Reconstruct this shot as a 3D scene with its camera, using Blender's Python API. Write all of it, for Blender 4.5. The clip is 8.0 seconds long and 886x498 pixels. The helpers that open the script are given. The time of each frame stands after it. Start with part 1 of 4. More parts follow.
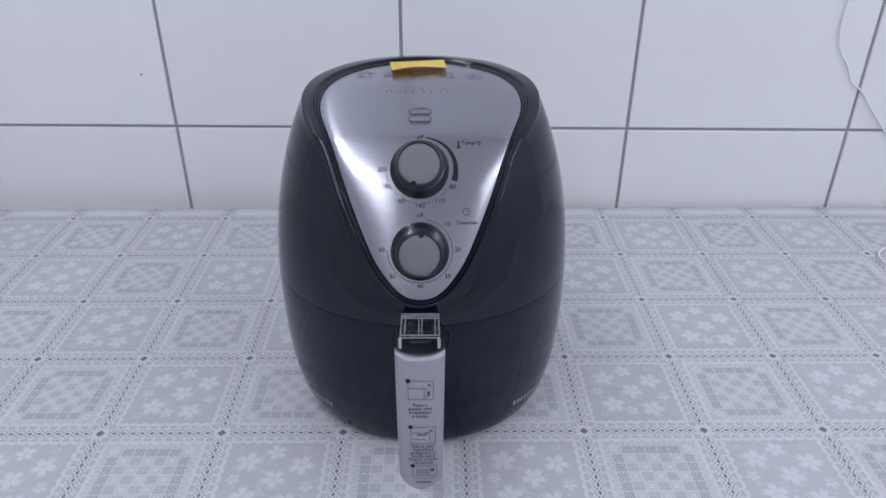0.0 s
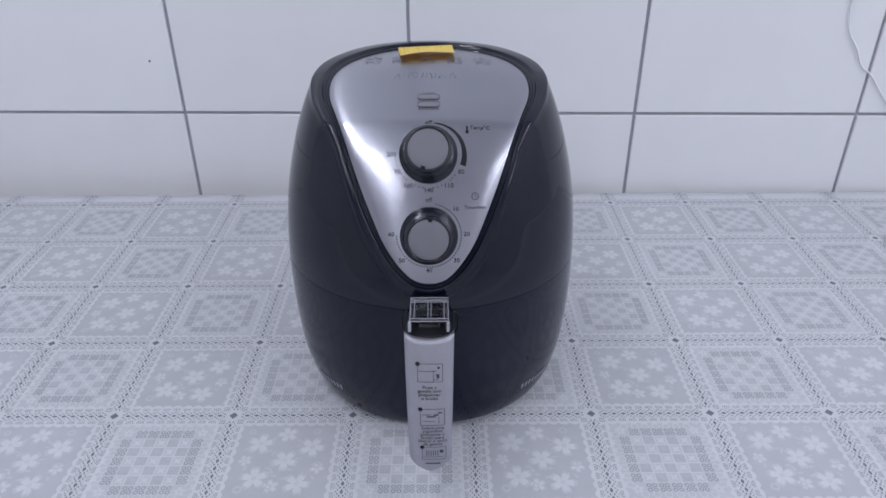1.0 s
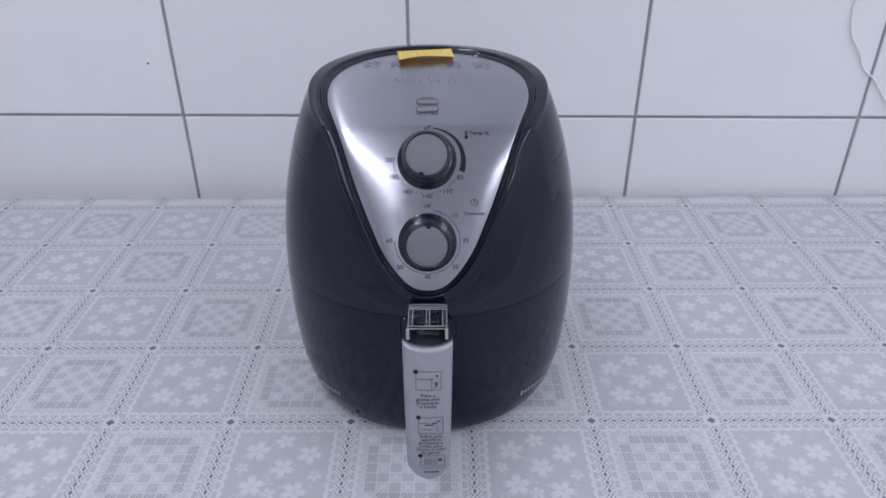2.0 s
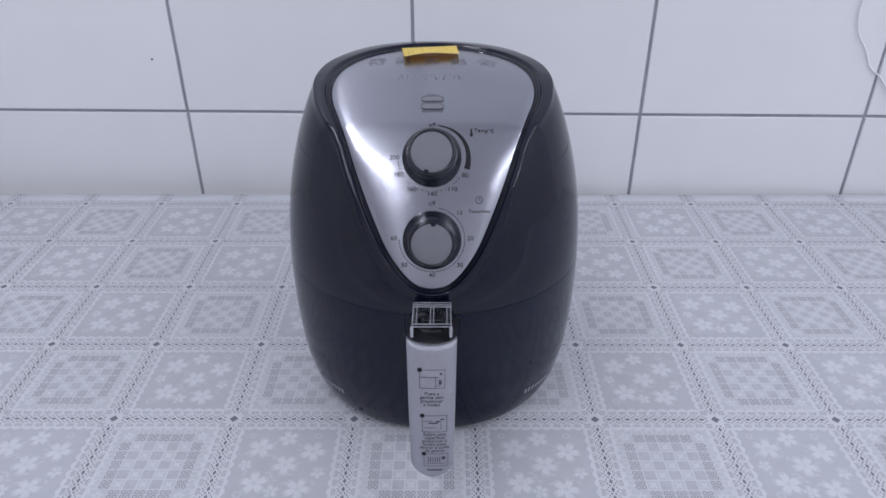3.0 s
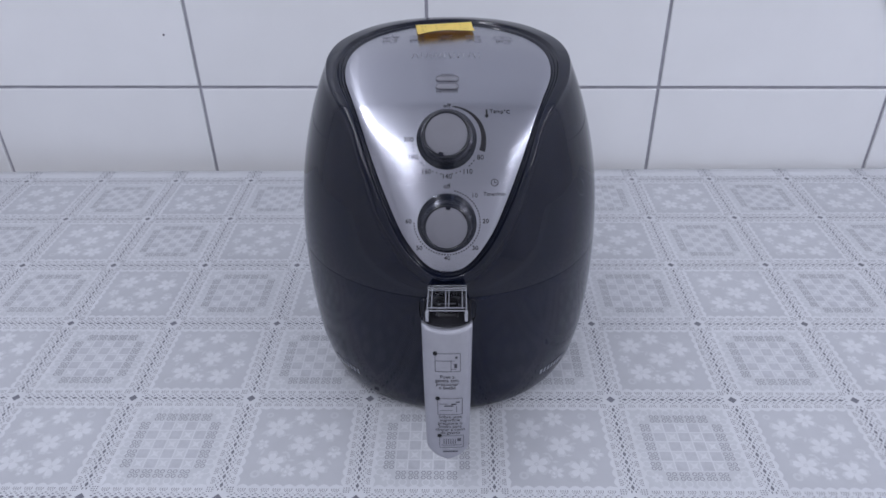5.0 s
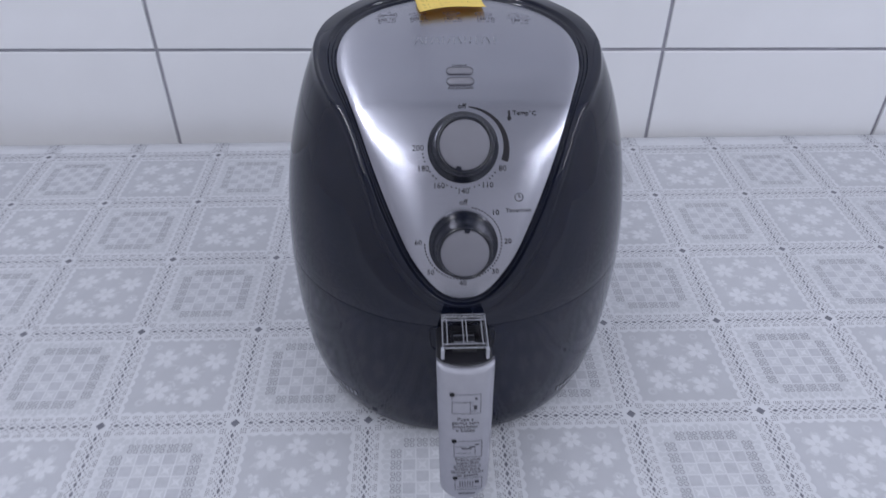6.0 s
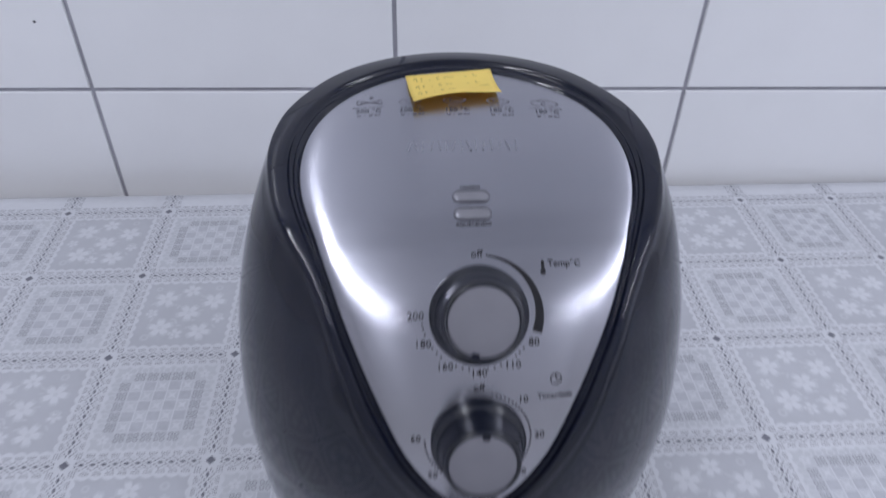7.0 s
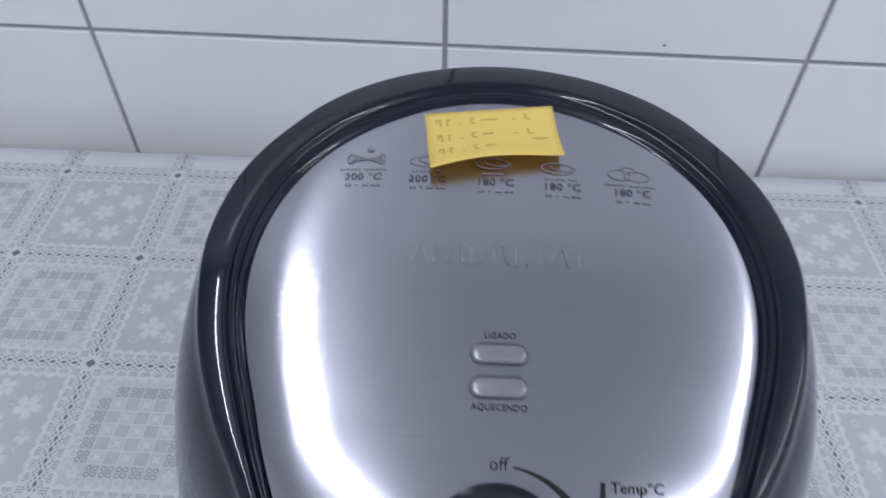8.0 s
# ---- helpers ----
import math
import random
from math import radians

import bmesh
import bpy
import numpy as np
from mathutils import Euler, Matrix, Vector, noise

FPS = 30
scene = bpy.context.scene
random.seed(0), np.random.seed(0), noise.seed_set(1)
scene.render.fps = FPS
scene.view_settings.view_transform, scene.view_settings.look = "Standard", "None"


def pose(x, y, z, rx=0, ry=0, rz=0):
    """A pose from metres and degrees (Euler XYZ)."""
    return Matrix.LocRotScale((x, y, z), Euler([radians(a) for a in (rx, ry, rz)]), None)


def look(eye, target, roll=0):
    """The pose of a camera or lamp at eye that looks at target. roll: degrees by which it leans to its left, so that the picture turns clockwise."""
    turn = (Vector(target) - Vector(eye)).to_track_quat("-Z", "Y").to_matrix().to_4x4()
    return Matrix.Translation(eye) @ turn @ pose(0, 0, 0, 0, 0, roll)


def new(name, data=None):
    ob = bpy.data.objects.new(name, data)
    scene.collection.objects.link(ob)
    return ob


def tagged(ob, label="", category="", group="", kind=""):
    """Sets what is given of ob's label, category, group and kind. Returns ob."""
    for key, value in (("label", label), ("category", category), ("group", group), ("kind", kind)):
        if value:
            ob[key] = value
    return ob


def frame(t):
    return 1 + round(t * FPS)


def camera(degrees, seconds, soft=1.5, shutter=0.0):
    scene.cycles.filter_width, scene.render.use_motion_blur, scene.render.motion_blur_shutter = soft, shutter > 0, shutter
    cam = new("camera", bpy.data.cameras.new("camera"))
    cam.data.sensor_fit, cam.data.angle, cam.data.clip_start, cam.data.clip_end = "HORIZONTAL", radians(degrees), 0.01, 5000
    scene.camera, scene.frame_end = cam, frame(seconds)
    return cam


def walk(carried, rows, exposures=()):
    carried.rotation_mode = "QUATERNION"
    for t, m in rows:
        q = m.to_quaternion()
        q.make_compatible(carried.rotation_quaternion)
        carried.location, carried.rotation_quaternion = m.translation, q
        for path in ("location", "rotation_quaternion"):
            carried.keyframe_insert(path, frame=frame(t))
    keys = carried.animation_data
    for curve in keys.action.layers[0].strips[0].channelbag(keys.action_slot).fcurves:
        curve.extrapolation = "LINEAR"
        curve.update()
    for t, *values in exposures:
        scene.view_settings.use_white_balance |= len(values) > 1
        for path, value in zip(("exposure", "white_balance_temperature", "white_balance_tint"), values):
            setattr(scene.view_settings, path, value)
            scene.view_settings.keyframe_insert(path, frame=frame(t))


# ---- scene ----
cam = camera(64.3, 8.0, soft=1.6, shutter=0.45)
PATH = [
    (0, (-0.027, -0.505, 0.477), (-0.004, 1.247, -0.487), 0.2),
    (0.5, (-0.029, -0.509, 0.478), (-0.012, 1.233, -0.504), 0.2),
    (1, (-0.029, -0.51, 0.478), (-0.024, 1.224, -0.52), -0.2),
    (1.5, (-0.027, -0.506, 0.479), (-0.021, 1.23, -0.514), -0.2),
    (3, (-0.029, -0.501, 0.479), (-0.033, 1.229, -0.525), -0.0),
    (3.5, (-0.028, -0.5, 0.481), (-0.023, 1.232, -0.519), -0.1),
    (4, (-0.028, -0.501, 0.484), (-0.048, 1.235, -0.509), -0.6),
    (4.5, (-0.027, -0.5, 0.485), (-0.059, 1.204, -0.563), -0.7),
    (4.7, (-0.028, -0.499, 0.484), (-0.074, 1.199, -0.572), -0.9),
    (5.8, (-0.05, -0.424, 0.493), (-0.04, 1.179, -0.703), -0.2),
    (6, (-0.064, -0.395, 0.493), (-0.011, 1.185, -0.732), 0.2),
    (6.2, (-0.08, -0.365, 0.493), (0.028, 1.2, -0.746), 0.7),
    (6.5, (-0.089, -0.328, 0.49), (0.059, 1.234, -0.75), 1.3),
    (6.8, (-0.08, -0.271, 0.491), (0.031, 1.286, -0.758), 0.5),
    (7, (-0.072, -0.23, 0.492), (0.043, 1.323, -0.764), 1.3),
    (7.3, (-0.062, -0.158, 0.487), (-0.038, 1.318, -0.862), 0.7),
    (7.5, (-0.057, -0.126, 0.482), (-0.04, 1.292, -0.928), 0.8),
    (7.7, (-0.053, -0.103, 0.479), (-0.026, 1.299, -0.947), 1.5),
    (8, (-0.052, -0.078, 0.479), (-0.101, 1.292, -0.978), 0.9),
]
walk(cam, [(t, look(eye, target, roll)) for t, eye, target, roll in PATH])

# ---- world and light ----
world = bpy.data.worlds.new("world")
scene.world = world
world.use_nodes = True
world.node_tree.nodes["Background"].inputs[0].default_value = (0.7, 0.78, 1.0, 1)
world.node_tree.nodes["Background"].inputs[1].default_value = 0.05


def area_lamp(name, eye, target, sx, sy, power, colour):
    data = bpy.data.lights.new(name, "AREA")
    data.shape, data.size, data.size_y, data.energy, data.color = "RECTANGLE", sx, sy, power, colour
    ob = new(name, data)
    ob.matrix_world = look(eye, target)
    return ob


COOL = (0.865, 0.89, 0.995)
# two bare tubes hung under the ceiling, giving light down and up
for name, x, y, length, down, up in (("lamp_left", -0.70, -1.55, 3.9, 21, 11), ("lamp_right", 1.42, -1.60, 3.8, 28, 12)):
    area_lamp(name, (x, y, 1.66), (x, y + 0.001, 0.0), 0.022, length, down, COOL)
    area_lamp(name, (x, y, 1.67), (x, y + 0.001, 3.0), 0.022, length, up, COOL)


# ---- materials ----
def nodes_of(name):
    m = bpy.data.materials.new(name)
    m.use_nodes = True
    return m, m.node_tree.nodes, m.node_tree.links, m.node_tree.nodes["Principled BSDF"]


def surface(name, colour, rough, metal=0.0, vary=0.06, scale=40.0, bump=0.0, bump_scale=400.0, stretch=(1, 1, 1), coat=0.0, rough_vary=0.08, spec=0.5, wave=0.0):
    """A material with uneven colour and gloss at two scales and fine relief."""
    m, n, l, b = nodes_of(name)
    co = n.new("ShaderNodeTexCoord")
    mp = n.new("ShaderNodeMapping")
    mp.inputs["Scale"].default_value = stretch
    l.new(co.outputs["Object"], mp.inputs["Vector"])
    big, small = n.new("ShaderNodeTexNoise"), n.new("ShaderNodeTexNoise")
    big.inputs["Scale"].default_value, small.inputs["Scale"].default_value = scale * 0.2, scale
    big.inputs["Detail"].default_value = small.inputs["Detail"].default_value = 4
    l.new(mp.outputs[0], big.inputs["Vector"])
    l.new(mp.outputs[0], small.inputs["Vector"])
    add = n.new("ShaderNodeMath")
    add.operation = "ADD"
    l.new(big.outputs["Fac"], add.inputs[0])
    l.new(small.outputs["Fac"], add.inputs[1])
    ramp = n.new("ShaderNodeMapRange")
    ramp.inputs["From Min"].default_value, ramp.inputs["From Max"].default_value = 0.6, 1.4
    l.new(add.outputs[0], ramp.inputs["Value"])
    mix = n.new("ShaderNodeMix")
    mix.data_type = "RGBA"
    mix.inputs["A"].default_value = (*[c * (1 - vary) for c in colour], 1)
    mix.inputs["B"].default_value = (*[min(1, c * (1 + vary)) for c in colour], 1)
    l.new(ramp.outputs[0], mix.inputs["Factor"])
    l.new(mix.outputs["Result"], b.inputs["Base Color"])
    rr = n.new("ShaderNodeMapRange")
    rr.inputs["From Min"].default_value, rr.inputs["From Max"].default_value = 0.6, 1.4
    rr.inputs["To Min"].default_value, rr.inputs["To Max"].default_value = rough * (1 - rough_vary), rough * (1 + rough_vary)
    l.new(add.outputs[0], rr.inputs["Value"])
    l.new(rr.outputs[0], b.inputs["Roughness"])
    b.inputs["Metallic"].default_value = metal
    b.inputs["Coat Weight"].default_value = coat
    b.inputs["Coat Roughness"].default_value = 0.04
    b.inputs["Specular IOR Level"].default_value = spec
    if bump:
        fine = n.new("ShaderNodeTexNoise")
        fine.inputs["Scale"].default_value = bump_scale
        l.new(mp.outputs[0], fine.inputs["Vector"])
        bp = n.new("ShaderNodeBump")
        bp.inputs["Strength"].default_value = bump
        bp.inputs["Distance"].default_value = 0.001
        l.new(fine.outputs["Fac"], bp.inputs["Height"])
        l.new(bp.outputs[0], b.inputs["Normal"])
        if wave:
            # soft creases at the scale of a palm, laid out in the world so that the printed pieces share them
            where, crease, fold = n.new("ShaderNodeNewGeometry"), n.new("ShaderNodeTexNoise"), n.new("ShaderNodeBump")
            crease.inputs["Scale"].default_value, crease.inputs["Detail"].default_value, crease.inputs["Distortion"].default_value = 7, 3, 0.8
            l.new(where.outputs["Position"], crease.inputs["Vector"])
            fold.inputs["Strength"].default_value, fold.inputs["Distance"].default_value = wave, 0.01
            l.new(crease.outputs["Fac"], fold.inputs["Height"])
            l.new(fold.outputs[0], bp.inputs["Normal"])
    return m


M_TILE = surface("glazed_tile", (0.79, 0.80, 0.83), 0.22, vary=0.025, scale=14, bump=0.03, bump_scale=25, rough_vary=0.2)
tones = M_TILE.node_tree
who, span, tint = tones.nodes.new("ShaderNodeObjectInfo"), tones.nodes.new("ShaderNodeMapRange"), tones.nodes.new("ShaderNodeMix")
span.inputs["To Min"].default_value, span.inputs["To Max"].default_value = 0.955, 1.0
tint.data_type, tint.blend_type = "RGBA", "MULTIPLY"
tint.inputs["Factor"].default_value = 1
tones.links.new(who.outputs["Random"], span.inputs["Value"])
tones.links.new(tones.nodes["Mix"].outputs["Result"], tint.inputs["A"])
tones.links.new(span.outputs[0], tint.inputs["B"])
tones.links.new(tint.outputs["Result"], tones.nodes["Principled BSDF"].inputs["Base Color"])
M_GROUT = surface("grout", (0.36, 0.36, 0.41), 0.9, vary=0.15, scale=90, bump=0.3)
M_PAINT = surface("wall_paint", (0.84, 0.85, 0.87), 0.7, vary=0.03, scale=20, bump=0.05)
M_FLOOR = surface("floor_tile", (0.55, 0.54, 0.53), 0.4, vary=0.1, scale=10)
M_WOOD = surface("table_wood", (0.25, 0.16, 0.10), 0.5, vary=0.2, scale=30, stretch=(1, 8, 8))
M_CLOTH = surface("lace_white", (0.575, 0.588, 0.63), 0.38, vary=0.05, scale=120, bump=0.25, bump_scale=900, wave=0.35)
M_GROUND = surface("lace_ground", (0.445, 0.457, 0.500), 0.36, vary=0.05, scale=60, bump=0.2, bump_scale=900, wave=0.35)
M_PALE = surface("lace_pale", (0.50, 0.515, 0.555), 0.38, vary=0.05, scale=90, bump=0.2, bump_scale=900, wave=0.35)
M_DARK = surface("lace_dark", (0.15, 0.155, 0.19), 0.38, vary=0.12, scale=200, bump=0.2, wave=0.35)
M_BLACK = surface("gloss_black_plastic", (0.0046, 0.0066, 0.0165), 0.05, vary=0.2, scale=30, spec=0.39, rough_vary=0.2)
M_BASKET = surface("basket_black_plastic", (0.0036, 0.0060, 0.0190), 0.09, vary=0.2, scale=30, bump=0.035, bump_scale=420, rough_vary=0.2, spec=0.27)
M_RING = surface("lace_ring", (0.27, 0.275, 0.315), 0.38, vary=0.1, scale=200, bump=0.2, wave=0.35)
M_CHAIN = surface("lace_chain", (0.44, 0.452, 0.497), 0.38, vary=0.1, scale=200, bump=0.2, wave=0.35)
M_MID = surface("lace_mid", (0.17, 0.175, 0.21), 0.38, vary=0.1, scale=200, bump=0.2, wave=0.35)
M_ROOM = surface("room_paint", (0.78, 0.78, 0.80), 0.7, vary=0.05, scale=8)
M_BRIGHT_EDGE = surface("bright_edge", (0.33, 0.34, 0.385), 0.25, vary=0.1, scale=200)
M_BADGE = surface("badge_bright", (0.385, 0.39, 0.44), 0.28, metal=1.0, vary=0.1, scale=300)
M_KNOB = surface("satin_black_knob", (0.006, 0.008, 0.016), 0.24, vary=0.2, scale=60, spec=0.5)
M_GUIDE = surface("pale_ink", (0.21, 0.21, 0.25), 0.7, vary=0.3, scale=300, spec=0.15)
M_NUM = surface("printed_number", (0.06, 0.06, 0.075), 0.7, vary=0.3, scale=300, spec=0.15)
M_SOFT = surface("matt_black_plastic", (0.012, 0.012, 0.016), 0.4, vary=0.2, scale=80)
M_SILVER = surface("silver_paint", (0.33, 0.335, 0.38), 0.4, metal=0.45, vary=0.05, scale=200, bump=0.05, bump_scale=2500)
M_KNOBTOP = surface("knob_face", (0.145, 0.145, 0.17), 0.6, metal=0.0, vary=0.06, scale=120, bump=0.05, bump_scale=2000)
M_INK = surface("black_ink", (0.02, 0.02, 0.024), 0.7, vary=0.2, scale=300, spec=0.15)
M_GREYINK = surface("grey_ink", (0.085, 0.085, 0.105), 0.7, vary=0.3, scale=300, spec=0.15)
M_WHITEINK = surface("white_ink", (0.24, 0.25, 0.285), 0.5, vary=0.1, scale=300)
M_NOTE = surface("yellow_paper", (0.93, 0.76, 0.21), 0.8, vary=0.04, scale=90, bump=0.1, bump_scale=700)
paper = M_NOTE.node_tree
thin, both = paper.nodes.new("ShaderNodeBsdfTranslucent"), paper.nodes.new("ShaderNodeMixShader")
thin.inputs["Color"].default_value = (0.95, 0.58, 0.14, 1)
both.inputs[0].default_value = 0.30
paper.links.new(paper.nodes["Principled BSDF"].outputs[0], both.inputs[1])
paper.links.new(thin.outputs[0], both.inputs[2])
paper.links.new(both.outputs[0], paper.nodes["Material Output"].inputs["Surface"])
M_PENCIL = surface("pencil", (0.45, 0.33, 0.07), 0.8, vary=0.3, scale=900)
M_CORD = surface("white_cord_plastic", (0.80, 0.81, 0.83), 0.4, vary=0.05, scale=80)
# steel darker than the panel: the rim's shading is put into the bezel colour
M_BEZEL_SHADE = surface("shaded_bezel_steel", (0.19, 0.19, 0.22), 0.3, vary=0.1, scale=200, metal=0.9)
M_LENS = surface("lamp_lens", (0.26, 0.26, 0.29), 0.3, vary=0.08, scale=200, metal=0.5)


def steel():
    m, n, l, b = nodes_of("brushed_steel")
    co = n.new("ShaderNodeUVMap")
    co.uv_map = "sheet"
    mp = n.new("ShaderNodeMapping")
    mp.inputs["Scale"].default_value = (25, 2600, 1)
    l.new(co.outputs[0], mp.inputs["Vector"])
    t = n.new("ShaderNodeTexNoise")
    t.inputs["Scale"].default_value, t.inputs["Detail"].default_value = 1.0, 5
    l.new(mp.outputs[0], t.inputs["Vector"])
    mix = n.new("ShaderNodeMix")
    mix.data_type = "RGBA"
    mix.inputs["A"].default_value, mix.inputs["B"].default_value = (0.34, 0.345, 0.393, 1), (0.415, 0.42, 0.472, 1)
    l.new(t.outputs["Fac"], mix.inputs["Factor"])
    l.new(mix.outputs["Result"], b.inputs["Base Color"])
    b.inputs["Metallic"].default_value = 1
    smear = n.new("ShaderNodeTexNoise")
    smear.inputs["Scale"].default_value, smear.inputs["Detail"].default_value = 30, 6
    l.new(co.outputs[0], smear.inputs["Vector"])
    rr = n.new("ShaderNodeMapRange")
    rr.inputs["From Min"].default_value, rr.inputs["From Max"].default_value = 0.3, 0.7
    rr.inputs["To Min"].default_value, rr.inputs["To Max"].default_value = 0.16, 0.19
    l.new(smear.outputs["Fac"], rr.inputs["Value"])
    l.new(rr.outputs[0], b.inputs["Roughness"])
    b.inputs["Anisotropic"].default_value = 1.0
    b.inputs["Anisotropic Rotation"].default_value = 0.25
    tan = n.new("ShaderNodeTangent")
    tan.direction_type, tan.uv_map = "UV_MAP", "sheet"
    l.new(tan.outputs[0], b.inputs["Tangent"])
    bp = n.new("ShaderNodeBump")
    bp.inputs["Strength"].default_value, bp.inputs["Distance"].default_value = 0.08, 0.0005
    l.new(t.outputs["Fac"], bp.inputs["Height"])
    # the thin sheet is not quite even
    sheet, dent = n.new("ShaderNodeTexNoise"), n.new("ShaderNodeBump")
    sheet.inputs["Scale"].default_value, sheet.inputs["Detail"].default_value = 30, 1.0
    l.new(co.outputs[0], sheet.inputs["Vector"])
    dent.inputs["Strength"].default_value, dent.inputs["Distance"].default_value = 0.10, 0.0012
    l.new(sheet.outputs["Fac"], dent.inputs["Height"])
    l.new(dent.outputs[0], bp.inputs["Normal"])
    l.new(bp.outputs[0], b.inputs["Normal"])
    return m


def clear_plastic():
    m, n, l, b = nodes_of("clear_plastic")
    b.inputs["Base Color"].default_value = (0.93, 0.94, 0.97, 1)
    b.inputs["Transmission Weight"].default_value = 1
    b.inputs["Roughness"].default_value = 0.05
    b.inputs["IOR"].default_value = 1.49
    return m


M_STEEL, M_CLEAR = steel(), clear_plastic()


# ---- mesh helpers ----
def mesh_object(name, verts, faces, mats, parent=None, label="", smooth=False, slots=None):
    me = bpy.data.meshes.new(name)
    me.from_pydata([tuple(v) for v in verts], [], faces)
    for m in mats if isinstance(mats, (list, tuple)) else [mats]:
        me.materials.append(m)
    if slots:
        me.polygons.foreach_set("material_index", slots)
    if smooth:
        me.polygons.foreach_set("use_smooth", [True] * len(me.polygons))
    ob = new(name, me)
    if parent:
        ob.parent = parent
    return tagged(ob, label) if label else ob


def part(name, bm, material, parent, label="", smooth=True):
    me = bpy.data.meshes.new(name)
    bm.normal_update()
    bm.to_mesh(me)
    bm.free()
    me.materials.append(material)
    if smooth:
        me.polygons.foreach_set("use_smooth", [True] * len(me.polygons))
    ob = new(name, me)
    ob.parent = parent
    return tagged(ob, label) if label else ob


def box(bm, x0, x1, y0, y1, z0, z1, bevel=0.0, segments=2):
    m = Matrix.Translation(((x0 + x1) / 2, (y0 + y1) / 2, (z0 + z1) / 2)) @ Matrix.Diagonal((x1 - x0, y1 - y0, z1 - z0, 1))
    made = bmesh.ops.create_cube(bm, size=1, matrix=m)
    if bevel:
        edges = list({e for v in made["verts"] for e in v.link_edges})
        bmesh.ops.bevel(bm, geom=edges, offset=bevel, segments=segments, affect="EDGES", profile=0.5)
    return bm


def tube(points, radius, sides=10, steps=8):
    """A round cord along a smooth line through the points."""
    p = [Vector(q) for q in points]
    p = [p[0] * 2 - p[1]] + p + [p[-1] * 2 - p[-2]]
    line = []
    for i in range(1, len(p) - 2):
        for k in range(steps):
            t = k / steps
            line.append(0.5 * (2 * p[i] + (p[i + 1] - p[i - 1]) * t + (2 * p[i - 1] - 5 * p[i] + 4 * p[i + 1] - p[i + 2]) * t * t
                               + (3 * p[i] - p[i - 1] - 3 * p[i + 1] + p[i + 2]) * t ** 3))
    line.append(p[-2])
    verts, faces = [], []
    for i, q in enumerate(line):
        d = (line[min(i + 1, len(line) - 1)] - line[max(i - 1, 0)]).normalized()
        u = d.cross(Vector((0.3, 1, 0.2))).normalized()
        w = d.cross(u)
        for k in range(sides):
            a = 2 * math.pi * k / sides
            verts.append(q + radius * (math.cos(a) * u + math.sin(a) * w))
    for i in range(len(line) - 1):
        for k in range(sides):
            a, b = i * sides + k, i * sides + (k + 1) % sides
            faces.append((a, b, b + sides, a + sides))
    faces += [tuple(range(sides - 1, -1, -1)), tuple(range(len(verts) - sides, len(verts)))]
    return verts, faces


def lathe(profile, sides=48):
    """Verts and faces of a turned form about z from (radius, height) pairs; ends at radius 0 are closed."""
    verts, faces, rings = [], [], []
    for r, h in profile:
        if r == 0:
            rings.append([len(verts)])
            verts.append((0, 0, h))
        else:
            rings.append(list(range(len(verts), len(verts) + sides)))
            verts += [(r * math.cos(2 * math.pi * k / sides), r * math.sin(2 * math.pi * k / sides), h) for k in range(sides)]
    for a, b in zip(rings, rings[1:]):
        for k in range(sides):
            j = (k + 1) % sides
            if len(a) == 1:
                faces.append((a[0], b[k], b[j]))
            elif len(b) == 1:
                faces.append((a[k], a[j], b[0]))
            else:
                faces.append((a[k], a[j], b[j], b[k]))
    return verts, faces


# ---- the room ----
PITCH = 0.115            # one square of the tablecloth
TABLE = (-1.05, 1.05, -0.33, 0.498)
FLOOR, CEILING = -0.76, 1.95
WALL_TURN = -1.17
WALL = pose(0, 0.5224, 0, 0, 0, WALL_TURN)

ob = mesh_object("floor", *(lambda bm: ([v.co.copy() for v in bm.verts], [[v.index for v in f.verts] for f in bm.faces]))(box(bmesh.new(), -2.0, 2.0, -4.2, 0.7, FLOOR - 0.1, FLOOR)), M_FLOOR)
tagged(ob, "plain dull tiled floor under the table", "floor", kind="structure")


def slab(name, x0, x1, y0, y1, z0, z1, mat, label, category):
    bm = box(bmesh.new(), x0, x1, y0, y1, z0, z1)
    bm.verts.index_update()
    o = mesh_object(name, [v.co.copy() for v in bm.verts], [[v.index for v in f.verts] for f in bm.faces], mat)
    bm.free()
    return tagged(o, label, category, kind="structure")


slab("ceiling", -2.0, 2.0, -4.2, 0.7, CEILING, CEILING + 0.1, M_PAINT, "plain white painted ceiling over the kitchen", "ceiling")
slab("wall_west", -2.1, -2.0, -4.2, 0.7, FLOOR, CEILING, M_ROOM, "plain white painted side wall", "wall")
slab("wall_east", 2.0, 2.1, -4.2, 0.7, FLOOR, CEILING, M_ROOM, "plain white painted side wall", "wall")
slab("wall_south", -2.0, 2.0, -4.3, -4.2, FLOOR, CEILING, M_ROOM, "plain white painted wall behind the camera", "wall")
wall = slab("wall_north", -2.05, 2.05, 0.0035, 0.12, FLOOR, CEILING, M_GROUT, "wall of large white glazed tiles with grey grout", "wall")
wall.matrix_world = WALL

